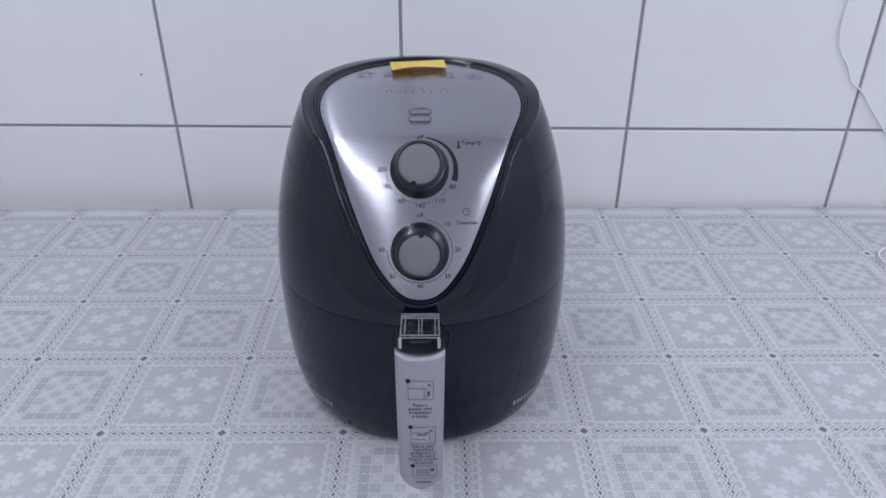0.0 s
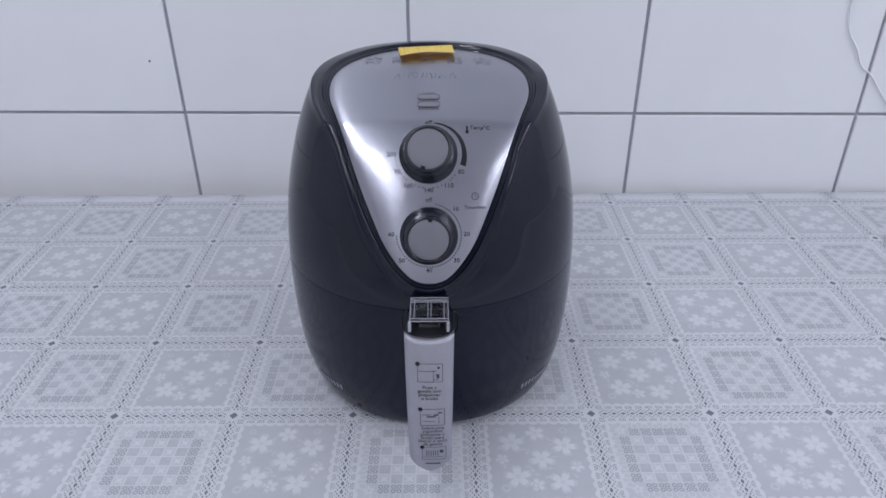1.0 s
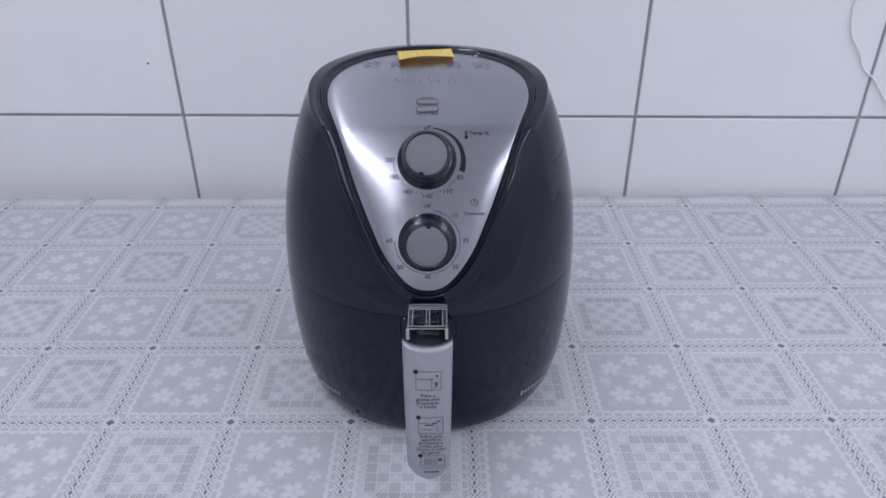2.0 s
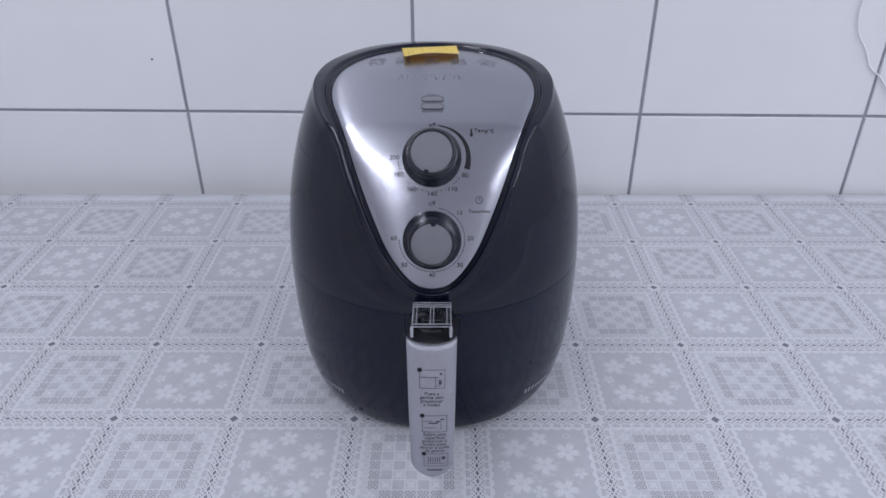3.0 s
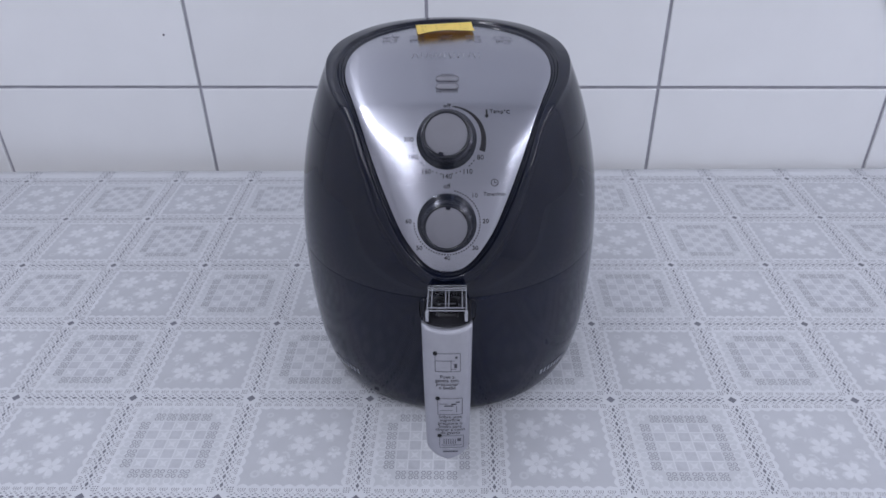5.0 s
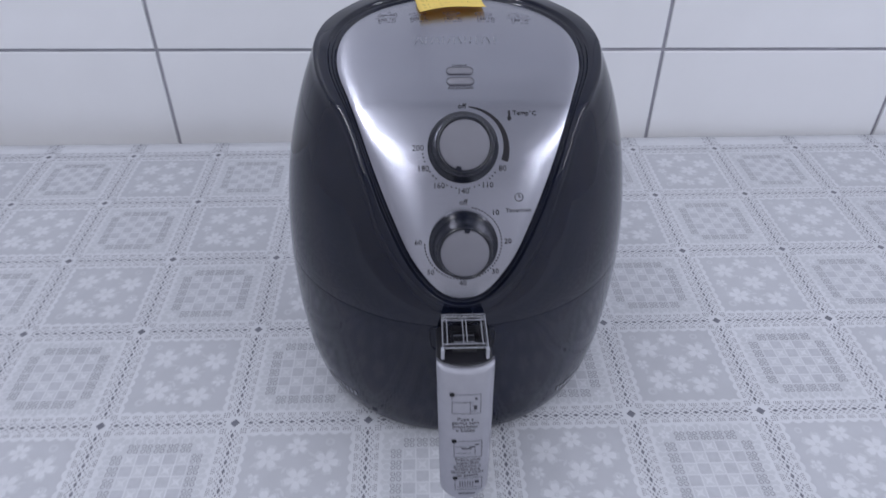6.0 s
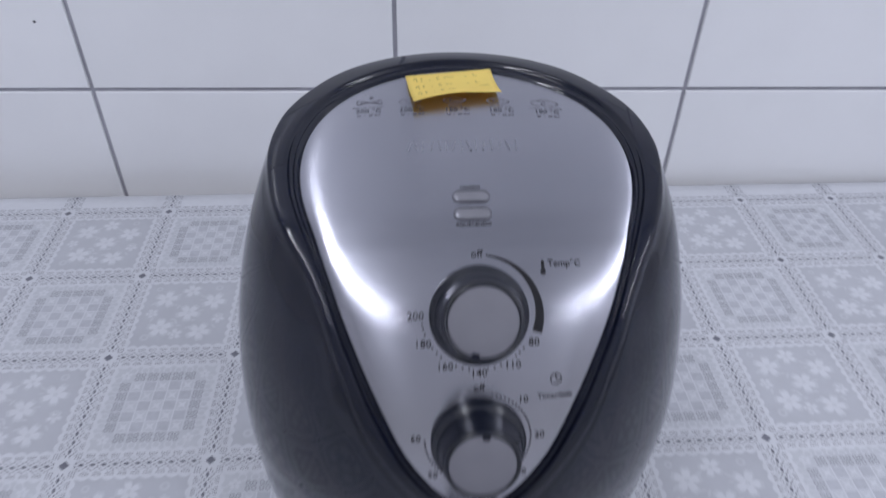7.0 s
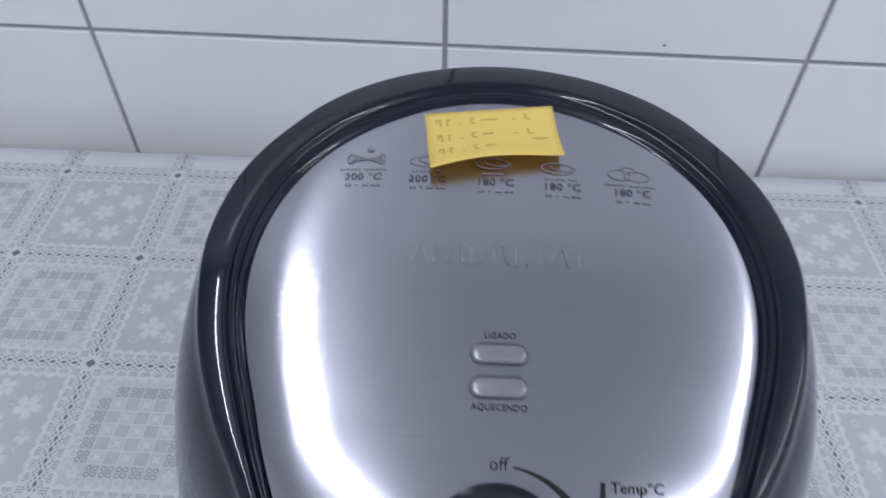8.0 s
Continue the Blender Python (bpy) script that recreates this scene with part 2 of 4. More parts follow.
# ---- table and cloth ----
table = tagged(new("table"), "table pushed near the wall, hidden under its tablecloth", "table")
table.location = (0, 0.08, FLOOR)
X0, X1, Y0, Y1 = TABLE
part("tabletop", box(bmesh.new(), X0 + 0.01, X1 - 0.01, Y0 - 0.07, Y1 - 0.09, -FLOOR - 0.034, -FLOOR - 0.0015, 0.003), M_WOOD, table, smooth=False)
for lx in (X0 + 0.1, X1 - 0.1):
    for ly in (Y0 + 0.02, Y1 - 0.18):
        part("leg", box(bmesh.new(), lx - 0.03, lx + 0.03, ly - 0.03, ly + 0.03, 0, -FLOOR - 0.034, 0.004), M_WOOD, table, smooth=False)


def cloth_sheet():
    """The sheet on the table top, with its hem hanging over the front edge."""
    xs = np.linspace(X0, X1, 120)
    line = [(Y1, -0.012), (Y1 - 0.001, -0.003), (Y1 - 0.004, 0.0)] + [(y, 0.0) for y in np.linspace(Y1 - 0.02, Y0 + 0.02, 50)]
    line += [(Y0, -0.006)] + [(Y0 - 0.008, z) for z in np.linspace(-0.02, -0.22, 8)]
    verts = [(x, y + (0.0 if z > -0.02 else 0.008 * math.sin(x * 23)), z) for y, z in line for x in xs]
    n = len(xs)
    faces = [(r * n + c, (r + 1) * n + c, (r + 1) * n + c + 1, r * n + c + 1) for r in range(len(line) - 1) for c in range(n - 1)]
    return verts, faces


cloth = mesh_object("tablecloth", *cloth_sheet(), M_CLOTH, smooth=True)
tagged(cloth, "white and grey lace-print vinyl tablecloth spread on the table", "tablecloth")


class Print:
    """Flat printed shapes, gathered into one mesh with a few inks."""

    def __init__(self):
        self.verts, self.faces, self.slots = [], [], []

    def poly(self, pts, z, slot):
        a = len(self.verts)
        self.verts += [(x * PITCH, y * PITCH, z) for x, y in pts]
        self.faces.append(tuple(range(a, a + len(pts))))
        self.slots.append(slot)

    def rect(self, x, y, w, h, z, slot):
        self.poly([(x - w / 2, y - h / 2), (x + w / 2, y - h / 2), (x + w / 2, y + h / 2), (x - w / 2, y + h / 2)], z, slot)

    def diamond(self, x, y, w, h, z, slot):
        self.poly([(x - w, y), (x, y - h), (x + w, y), (x, y + h)], z, slot)

    def ring(self, x, y, r, inner, z, slot, n=10):
        for k in range(n):
            a, b = 2 * math.pi * k / n, 2 * math.pi * (k + 1) / n
            self.poly([(x + r * math.cos(a), y + r * math.sin(a)), (x + r * math.cos(b), y + r * math.sin(b)),
                       (x + inner * math.cos(b), y + inner * math.sin(b)), (x + inner * math.cos(a), y + inner * math.sin(a))], z, slot)

    def flower(self, x, y, r, turn, z, slot, eye_slot=None):
        for k in range(5):
            a = turn + 2 * math.pi * k / 5
            c, s = math.cos(a), math.sin(a)
            out = []
            for u, v in ((0.0, 0.0), (0.35, -0.245), (0.70, -0.32), (0.96, -0.18), (0.90, 0.0), (0.96, 0.18), (0.70, 0.32), (0.35, 0.245)):
                out.append((x + r * (u * c - v * s), y + r * (u * s + v * c)))
            self.poly(out, z, slot)
        if eye_slot is not None:
            self.ring(x, y, r * 0.20, r * 0.08, z + 0.00004, eye_slot, 7)

    def out(self, name, parent):
        return mesh_object(name, self.verts, self.faces, [M_CLOTH, M_GROUND, M_DARK, M_PALE, M_MID, M_CHAIN, M_RING], parent, slots=self.slots)


L1, L2, L3 = 0.00015, 0.00025, 0.00035


def flower_panel():
    """One square of small white flowers on grey, with scalloped edges."""
    p = Print()
    edge, lobes, pts = 0.115, 9, []
    for side in range(4):
        for k in range(lobes * 4):
            t = k / (lobes * 4)
            u = edge + (1 - 2 * edge) * t
            v = edge - 0.010 + 0.022 * abs(math.sin(math.pi * lobes * t))
            pts.append([(u, v), (1 - v, u), (1 - u, 1 - v), (v, 1 - u)][side])
    p.poly(pts, L1, 1)
    rng = random.Random(4)
    w = 1 - 2 * edge
    for u, v, r in ((0.24, 0.73, 0.120), (0.50, 0.86, 0.096), (0.78, 0.68, 0.120), (0.53, 0.50, 0.116), (0.27, 0.27, 0.122), (0.70, 0.20, 0.116), (0.45, 0.17, 0.070), (0.87, 0.40, 0.066), (0.13, 0.50, 0.060)):
        turn, high = rng.uniform(0, 6), L2 + (0.00006 if r < 0.08 else 0)
        p.flower(edge + w * u, edge + w * v, r, turn, high, 3)
        p.flower(edge + w * u, edge + w * v, r * 0.78, turn, high + 0.00003, 0, 3)
    for u, v, r in ((0.80, 0.90, 0.036), (0.86, 0.44, 0.036), (0.14, 0.13, 0.038), (0.43, 0.16, 0.030), (0.12, 0.90, 0.030), (0.12, 0.50, 0.028)):
        p.ring(edge + w * u, edge + w * v, r, r * 0.45, L2 + 0.00012, 3)
    for u, v, a in ((0.37, 0.80, 0.5), (0.63, 0.77, 2.4), (0.40, 0.60, 1.1), (0.66, 0.53, 0.2), (0.42, 0.36, 2.0), (0.15, 0.40, 1.3), (0.57, 0.27, 0.4), (0.84, 0.28, 2.2), (0.11, 0.66, 0.9)):
        c, d = math.cos(a), math.sin(a)
        x, y = edge + w * u, edge + w * v
        p.poly([(x + 0.034 * (m * c - q * d), y + 0.034 * (m * d + q * c)) for m, q in ((-1, 0), (-0.4, -0.32), (0.4, -0.30), (1, 0), (0.4, 0.30), (-0.4, 0.32))], L1 + 0.00007, 3)
    for u, v in ((0.38, 0.40), (0.60, 0.38), (0.36, 0.63), (0.64, 0.70), (0.46, 0.30)):
        p.diamond(edge + w * u, edge + w * v, 0.03, 0.012, L1 + 0.00005, 3)
    return p


def lattice_panel():
    """One square with a chequered trellis inside a chain of open-work blocks."""
    p = Print()
    edge, lobes, pts = 0.115, 9, []
    for side in range(4):
        for k in range(lobes * 4):
            t = k / (lobes * 4)
            u = edge + (1 - 2 * edge) * t
            v = edge - 0.010 + 0.022 * abs(math.sin(math.pi * lobes * t))
            pts.append([(u, v), (1 - v, u), (1 - u, 1 - v), (v, 1 - u)][side])
    p.poly(pts, L1 - 0.00005, 3)
    # white lobes inside the scallops
    for k in range(1, lobes - 1):
        u = edge + (1 - 2 * edge) * (k + 0.5) / lobes
        for x, y in ((u, 0.150), (u, 0.850), (0.150, u), (0.850, u)):
            p.ring(x, y, 0.032, 0.024, L1 + 0.00003 * (k % 2), 0, 12)
    # trellis of five by five
    a, b = 0.262, 0.738
    p.rect(0.5, 0.5, b - a, b - a, L1 + 0.00002, 0)
    c = (b - a) / 5
    for i in range(5):
        for j in range(5):
            x, y = a + c * (i + 0.5), a + c * (j + 0.5)
            if (i + j) % 2:
                p.rect(x, y, c * 0.91, c * 0.91, L2, 5)
            else:
                # pale cell with a white four-pointed star
                p.rect(x, y, c * 0.88, c * 0.88, L2, 3)
                star = []
                for k in range(8):
                    ang = math.pi / 4 * (k + 1)
                    reach = 0.016 if k % 2 else 0.046
                    star.append((x + reach * math.cos(ang), y + reach * math.sin(ang)))
                p.poly(star, L3, 0)
    # chain of blocks
    for k in range(5):
        u = a + c * (k + 0.5)
        for x, y in ((u, 0.215), (u, 0.785), (0.215, u), (0.785, u)):
            for dx in (-0.021, 0.021):
                for dy in (-0.021, 0.021):
                    p.ring(x + dx, y + dy, 0.0195, 0.0120, L1 + 0.00007, 6, 6)
            p.rect(x, y, 0.010, 0.010, L2, 6)
    for x, y in ((0.2, 0.2), (0.8, 0.2), (0.2, 0.8), (0.8, 0.8)):
        p.rect(x, y, 0.085, 0.085, L1 + 0.00006, 3)
        p.flower(x, y, 0.045, 0.4, L2, 0, 1)
    return p


def lace_band(reach=1.0):
    """The open-work band of one square's lower and left edges, with the diamond at its corner; reach cuts the left edge short."""
    p = Print()
    n = 13
    for turn in (0, 1):
        def put(u, v, w, h, slot):
            if turn and u + w > reach:
                return
            if turn:
                u, v, w, h = v, u, h, w
            p.diamond(u, v, w * 1.18, h * 1.22, L1 + 0.00004 * turn, slot)
        for k in range(n):
            u = (k + 0.5) / n
            # the middle: large diamonds, with pairs of ticks between them
            if 0.04 < u < 0.96:
                put(u, 0, 0.022, 0.0115, 2 if k % 2 else 4)
            if k:
                put(k / n, 0.015, 0.011, 0.0060, 4)
                put(k / n, -0.015, 0.011, 0.0060, 4)
            # a zigzag of small slanted holes
            for v in (-1, 1) if 0 < k < n - 1 else ():
                put(u - 0.019, v * 0.031, 0.0090, 0.0052, 4)
                put(u + 0.019, v * 0.031, 0.0090, 0.0052, 6)
                put(u, v * 0.044, 0.0095, 0.0052, 6)
                if k:
                    put(k / n, v * 0.047, 0.010, 0.0045, 1)
        # small fans of holes along both edges, one to each scallop
        lobes = 9
        for k in range(lobes):
            u = 0.115 + 0.77 * (k + 0.5) / lobes
            for row, count in ((0.0615, 3), (0.0725, 4), (0.0835, 4)):
                for i in range(count):
                    for v in (-1, 1):
                        put(u + 0.0165 * (i - (count - 1) / 2), v * row, 0.0048, 0.0038, 4)
    p.diamond(0, 0, 0.037, 0.037, L2, 2)
    # patches of small holes in the four corners of the crossing
    for sx in (-1, 1):
        for sy in (-1, 1):
            for i in range(3):
                for j in range(3):
                    p.diamond(sx * (0.058 + 0.0175 * i), sy * (0.058 + 0.0175 * j), 0.0068, 0.0060, L3, 4)
    return p


flowers = flower_panel().out("flower_panel", cloth)
lattice = lattice_panel().out("lattice_panel", cloth)
band = lace_band().out("lace_band", cloth)
first = {flowers: True, lattice: True, band: True}
for i in range(-9, 9):
    for j in range(-2, 4):
        for src in ((lattice if (i + j) % 2 == 0 else flowers), band):
            o = src
            if not first[src]:
                o = src.copy()
                scene.collection.objects.link(o)
            first[src] = False
            o.location = (i * PITCH, j * PITCH, 0)
last = lace_band(0.30).out("lace_band", cloth)
for i in range(-9, 9):
    o = last if i == -9 else last.copy()
    if i > -9:
        scene.collection.objects.link(o)
    o.location = (i * PITCH, 4 * PITCH, 0)

# ---- the air fryer ----
FX, FYC = -0.0385, 0.08
fryer = tagged(new("air_fryer"), "glossy black air fryer with brushed steel control panel on the tablecloth", "air fryer")
fryer.location = (FX, FYC, 0.0012)


def smooth_line(xs, xp, yp):
    """A smooth line through the knots."""
    xp, yp, xs = np.array(xp, float), np.array(yp, float), np.asarray(xs, float)
    m = np.gradient(yp, xp)
    i = np.clip(np.searchsorted(xp, xs) - 1, 0, len(xp) - 2)
    h = xp[i + 1] - xp[i]
    s = (xs - xp[i]) / h
    return (2 * s ** 3 - 3 * s ** 2 + 1) * yp[i] + (s ** 3 - 2 * s ** 2 + s) * h * m[i] + (3 * s ** 2 - 2 * s ** 3) * yp[i + 1] + (s ** 3 - s ** 2) * h * m[i + 1]


# the sloping face: its section from the front up and back
face_y = np.linspace(-0.066, 0.215, 800)
face_z = smooth_line(face_y, (-0.066, -0.054, -0.042, -0.030, -0.018, -0.004, 0.012, 0.030, 0.055, 0.085, 0.120, 0.165, 0.215),
                     (0.100, 0.1395, 0.177, 0.2115, 0.2420, 0.2690, 0.2845, 0.2920, 0.2990, 0.3060, 0.3100, 0.3115, 0.3110))
face_z = np.convolve(np.pad(face_z, 12, mode="reflect", reflect_type="odd"), np.ones(25) / 25, "valid")
face_s = np.concatenate([[0], np.cumsum(np.hypot(np.diff(face_y), np.diff(face_z)))])
face_s -= np.interp(-0.042, face_y, face_s)


CROWN = 0.20             # the face is crowned from side to side


def face_at(x, s, lift=0.0):
    """A point of the sloping face: x across, s along it upwards from the foot of the steel panel."""
    y, z = np.interp(s, face_s, face_y), np.interp(s, face_s, face_z)
    e = 0.004
    dy = np.interp(s + e, face_s, face_y) - np.interp(s - e, face_s, face_y)
    dz = np.interp(s + e, face_s, face_z) - np.interp(s - e, face_s, face_z)
    n = math.hypot(dy, dz)
    lift -= CROWN * x * x
    return Vector((x, y - FYC - lift * dz / n, z + lift * dy / n))


def s_of(y):
    return float(np.interp(y, face_y, face_s))


KNOT_Z = (0, 0.005, 0.012, 0.04, 0.08, 0.12, 0.16, 0.20, 0.24, 0.28, 0.32)
HALF = (0.108, 0.1155, 0.120, 0.1285, 0.1327, 0.1336, 0.1324, 0.1292, 0.1222, 0.1113, 0.0958)
FRONT = (-0.0130, -0.0180, -0.0212, -0.0280, -0.0345, -0.0405, -0.0455, -0.0410, -0.0330, -0.0180, 0.025)
BACK = (0.178, 0.185, 0.189, 0.194, 0.197, 0.1978, 0.1976, 0.1970, 0.1950, 0.1920, 0.1870)


def barrel(theta, z):
    rx = smooth_line(z, KNOT_Z, HALF)
    yf, yb = smooth_line(z, KNOT_Z, FRONT), smooth_line(z, KNOT_Z, BACK)
    return rx * math.sin(theta), (yf + yb) / 2 - (yb - yf) / 2 * math.cos(theta), z


SEAM = 0.1525
N = 180
ANG = [2 * math.pi * k / N for k in range(N)]
edge = []
for a in ANG:
    zs = np.linspace(0.10, 0.32, 900)
    x, y, _ = barrel(a, zs)
    below = np.interp(y, face_y, face_z) - zs
    k = int(np.argmax(below < 0)) if (below < 0).any() else len(zs) - 1
    edge.append((float(np.atleast_1d(x)[k]), s_of(float(y[k])), float(zs[k])))


def plan_angle(x, y):
    """Degrees round the plan from the front, 0 to 180 on either side."""
    return abs(math.degrees(math.atan2(x, FYC - y)))


# outer edge of the rim: how far it swells out of, or draws in from, the barrel's own edge, in millimetres
SWELL_A = (0, 15, 30, 40, 49, 57, 64, 72, 84, 91, 97, 103, 111, 119, 129, 136, 144, 151, 158, 165, 172, 180)
SWELL_MM = (0, 0.3, 2.5, 4.5, 5.5, 5.0, 4.2, 3.3, 1.7, 1.0, -0.2, -1.4, -2.6, -3.8, -4.0, -2.7, -1.3, -0.4, 0.6, 1.3, 2.1, 2.6)
# outline of the steel panel in plan, about the middle of the body
PANEL_A = (0, 4, 8, 13.3, 17.8, 23, 28.7, 35, 43.2, 50, 56, 64.4, 72.2, 80.4, 90, 105, 120, 135, 150, 165, 174, 180)
PANEL_R = (0.1229, 0.1228, 0.1221, 0.1201, 0.1179, 0.1141, 0.1100, 0.1052, 0.0981, 0.0931, 0.0897, 0.0872, 0.0860, 0.0850, 0.0839, 0.0828, 0.0823, 0.0822, 0.0826, 0.0838, 0.0843, 0.0843)
crest, plate, sink, soften = [], [], [], []
for x, e, z in edge:
    y = float(np.interp(e, face_s, face_y))
    a, r = plan_angle(x, y), math.hypot(x, y - FYC)
    k = 1 + float(smooth_line([a], SWELL_A, SWELL_MM)[0]) / 1000 / r
    crest.append((x * k, FYC + (y - FYC) * k))
    k = float(smooth_line([a], PANEL_A, PANEL_R)[0]) / r
    plate.append((x * k, s_of(FYC + (y - FYC) * k)))
    sink.append(float(np.interp(a, (0, 60, 120, 180), (-0.0002, -0.0004, -0.0005, -0.0019))))
    soften.append(float(np.interp(a, (0, 48, 85, 180), (0.0045, 0.0042, 0.0013, 0.0012))))
outer = [(x, s_of(y)) for x, y in crest]


def grid_faces(rows, n, closed=True):
    return [(r * n + c, r * n + (c + 1) % n, (r + 1) * n + (c + 1) % n, (r + 1) * n + c) for r in range(rows - 1) for c in range(n if closed else n - 1)]


def shell_upper():
    """The upper housing: sides from the seam to the face, a rounded edge, the rim and the groove round the panel."""
    rows = []
    low = 34
    tops = [face_at(*outer[k], sink[k]) for k in range(N)]
    for r in range(low):
        row = []
        for k, a in enumerate(ANG):
            top = tops[k].z - soften[k] * 1.1
            z = SEAM + 0.0003 + (top - SEAM - 0.0003) * r / (low - 1)
            x, y, _ = barrel(a, z)
            ex, ey, _ = barrel(a, top)
            w = min(1.0, max(0.0, (z - max(SEAM, top - 0.085)) / (top - max(SEAM, top - 0.085))))
            w = w * w * (3 - 2 * w) * 0.4 + w * w * w * 0.6
            row.append(Vector((float(x) + w * (tops[k].x - float(ex)), float(y) - FYC + w * (tops[k].y + FYC - float(ey)), z)))
        rows.append(row)

    def rim_row(share, lift):
        """A line round the rim, between its outer edge (0) and the steel (1)."""
        row = []
        for k in range(N):
            f, h = share(k), lift(k)
            row.append(face_at(outer[k][0] + (plate[k][0] - outer[k][0]) * f, outer[k][1] + (plate[k][1] - outer[k][1]) * f, h))
        rows.append(row)

    gap = [math.hypot(plate[k][0] - outer[k][0], plate[k][1] - outer[k][1]) for k in range(N)]
    for d, drop in ((0.10, 0.50), (0.30, 0.20), (0.62, 0.05), (1.0, 0.0)):
        rim_row(lambda k: min(0.5, d * soften[k] / gap[k]), lambda k: sink[k] * (1 - d * soften[k] / gap[k] / 0.6) - drop * soften[k])
    for f, lift in ((0.55, 0.0), (0.60, -0.0001), (0.635, -0.0006), (0.66, -0.0016), (0.70, -0.0026), (0.77, -0.0031), (0.82, -0.0028), (0.845, -0.0021), (0.875, -0.0018), (0.91, -0.0021), (0.935, -0.0029), (0.97, -0.0034), (1.01, -0.0040), (1.03, -0.0046)):
        rim_row(lambda k: f, lambda k: lift)
    # inner turn-in at the seam
    verts, faces = [v for row in rows for v in row], grid_faces(len(rows), N)
    b = len(verts)
    verts += [Vector((v.x * 0.95, v.y * 0.95, v.z)) for v in rows[0]] + [v.copy() for v in rows[0]]
    return verts, faces + [tuple(b + k for k in q) for q in grid_faces(2, N)]


def shell_lower():
    """The drawer front and lower housing below the seam, with a rounded foot."""
    zs = [0.0, 0.002, 0.005, 0.009, 0.014] + list(np.linspace(0.022, SEAM - 0.0002, 22))
    rows = []
    for z in zs:
        row = []
        for a in ANG:
            x, y, _ = barrel(a, z)
            k = 1.0
            row.append(Vector((float(x) * k, (float(y) - FYC) * k, z)))
        rows.append(row)
    verts = [v for row in rows for v in row]
    faces = grid_faces(len(rows), N) + [tuple(range(N - 1, -1, -1))]
    b = len(verts)
    verts += [v.copy() for v in rows[-1]] + [Vector((v.x * 0.95, v.y * 0.95, v.z)) for v in rows[-1]]
    faces += [tuple(b + k for k in q) for q in grid_faces(2, N)]
    return verts, faces


mesh_object("housing", *shell_upper(), M_BLACK, fryer, "glossy black plastic housing", smooth=True)
drawer = mesh_object("drawer", *shell_lower(), M_BASKET, fryer, "satin black pull-out drawer", smooth=True)


POLAR = []


def bow(k):
    """How far the steel stands off the face, k from 0 in its middle to 1 at its edge."""
    return 0.0010 - 0.0033 * k ** 3.3 - 0.0006 * k ** 20


def panel_lift(x, s):
    """The height of the steel at a place on the face."""
    cs, table = POLAR[-1], POLAR[:-1]
    r = np.interp(math.atan2(s - cs, x), [a for a, _ in table], [q for _, q in table], period=2 * math.pi)
    return bow(min(1.0, math.hypot(x, s - cs) / r))


def steel_panel():
    """The brushed panel, gently bowed towards its edge."""
    ring = [(x * 0.999, e) for x, e in plate]
    cs = 0.5 * (max(p[1] for p in ring) + min(p[1] for p in ring)) + 0.02
    for x, s in ring:
        POLAR.append((math.atan2(s - cs, x), math.hypot(x, s - cs)))
    POLAR.sort()
    POLAR.append(cs)
    ks = [1.0, 0.997, 0.99, 0.975, 0.95, 0.92] + list(np.linspace(0.89, 0.04, 44))
    verts, uv = [], []
    for k in ks:
        for x, s in ring:
            px, ps = x * k, cs + (s - cs) * k
            verts.append(face_at(px, ps, bow(k) - (0.0010 if k == 1.0 else 0)))
            uv.append((px, ps))
    verts.append(face_at(0, cs, bow(0)))
    uv.append((0, cs))
    n = len(ring)
    faces = grid_faces(len(ks), n) + [((len(ks) - 1) * n + c, (len(ks) - 1) * n + (c + 1) % n, len(verts) - 1) for c in range(n)]
    ob = mesh_object("control_panel", verts, faces, M_STEEL, fryer, "brushed stainless steel control panel", smooth=True)
    layer = ob.data.uv_layers.new(name="sheet")
    for lp in ob.data.loops:
        layer.data[lp.index].uv = uv[lp.vertex_index]
    return ob


panel = steel_panel()
SKIN = 0.00035           # ink just above the steel


def on_face(name, verts2, faces, mat, parent, label="", lift=SKIN):
    return mesh_object(name, [face_at(x, s, panel_lift(x, s) + lift) for x, s in verts2], faces, mat, parent, label)


def text_outline(text, size):
    """The flat outline of a text, centred: points and faces."""
    cu = bpy.data.curves.new("text", "FONT")
    cu.body, cu.size, cu.align_x, cu.align_y, cu.resolution_u = text, size, "CENTER", "CENTER", 2
    tmp = bpy.data.objects.new("text", cu)
    scene.collection.objects.link(tmp)
    me = bpy.data.meshes.new_from_object(tmp.evaluated_get(bpy.context.evaluated_depsgraph_get()))
    verts = [(v.co.x, v.co.y) for v in me.vertices]
    faces = [tuple(p.vertices) for p in me.polygons]
    bpy.data.objects.remove(tmp)
    bpy.data.curves.remove(cu)
    bpy.data.meshes.remove(me)
    return verts, faces


def lettering(name, text, x, s, size, mat, parent, label=""):
    """Printed text, centred at (x, s) on the sloping face."""
    verts, faces = text_outline(text, size)
    return on_face(name, [(x + a, s + c) for a, c in verts], faces, mat, parent, label)


def arc(x, s, r0, r1, a0, a1, steps=24):
    """A bent bar from angle a0 to a1 (clockwise from the top, degrees); r0 and r1 may be pairs that taper."""
    v, f = [], []
    for k in range(steps + 1):
        t = k / steps
        a = radians(a0 + (a1 - a0) * t)
        for r in (r0, r1):
            q = r[0] + (r[1] - r[0]) * t if isinstance(r, tuple) else r
            v.append((x + q * math.sin(a), s + q * math.cos(a)))
    for k in range(steps):
        f.append((2 * k, 2 * k + 1, 2 * k + 3, 2 * k + 2))
    return v, f


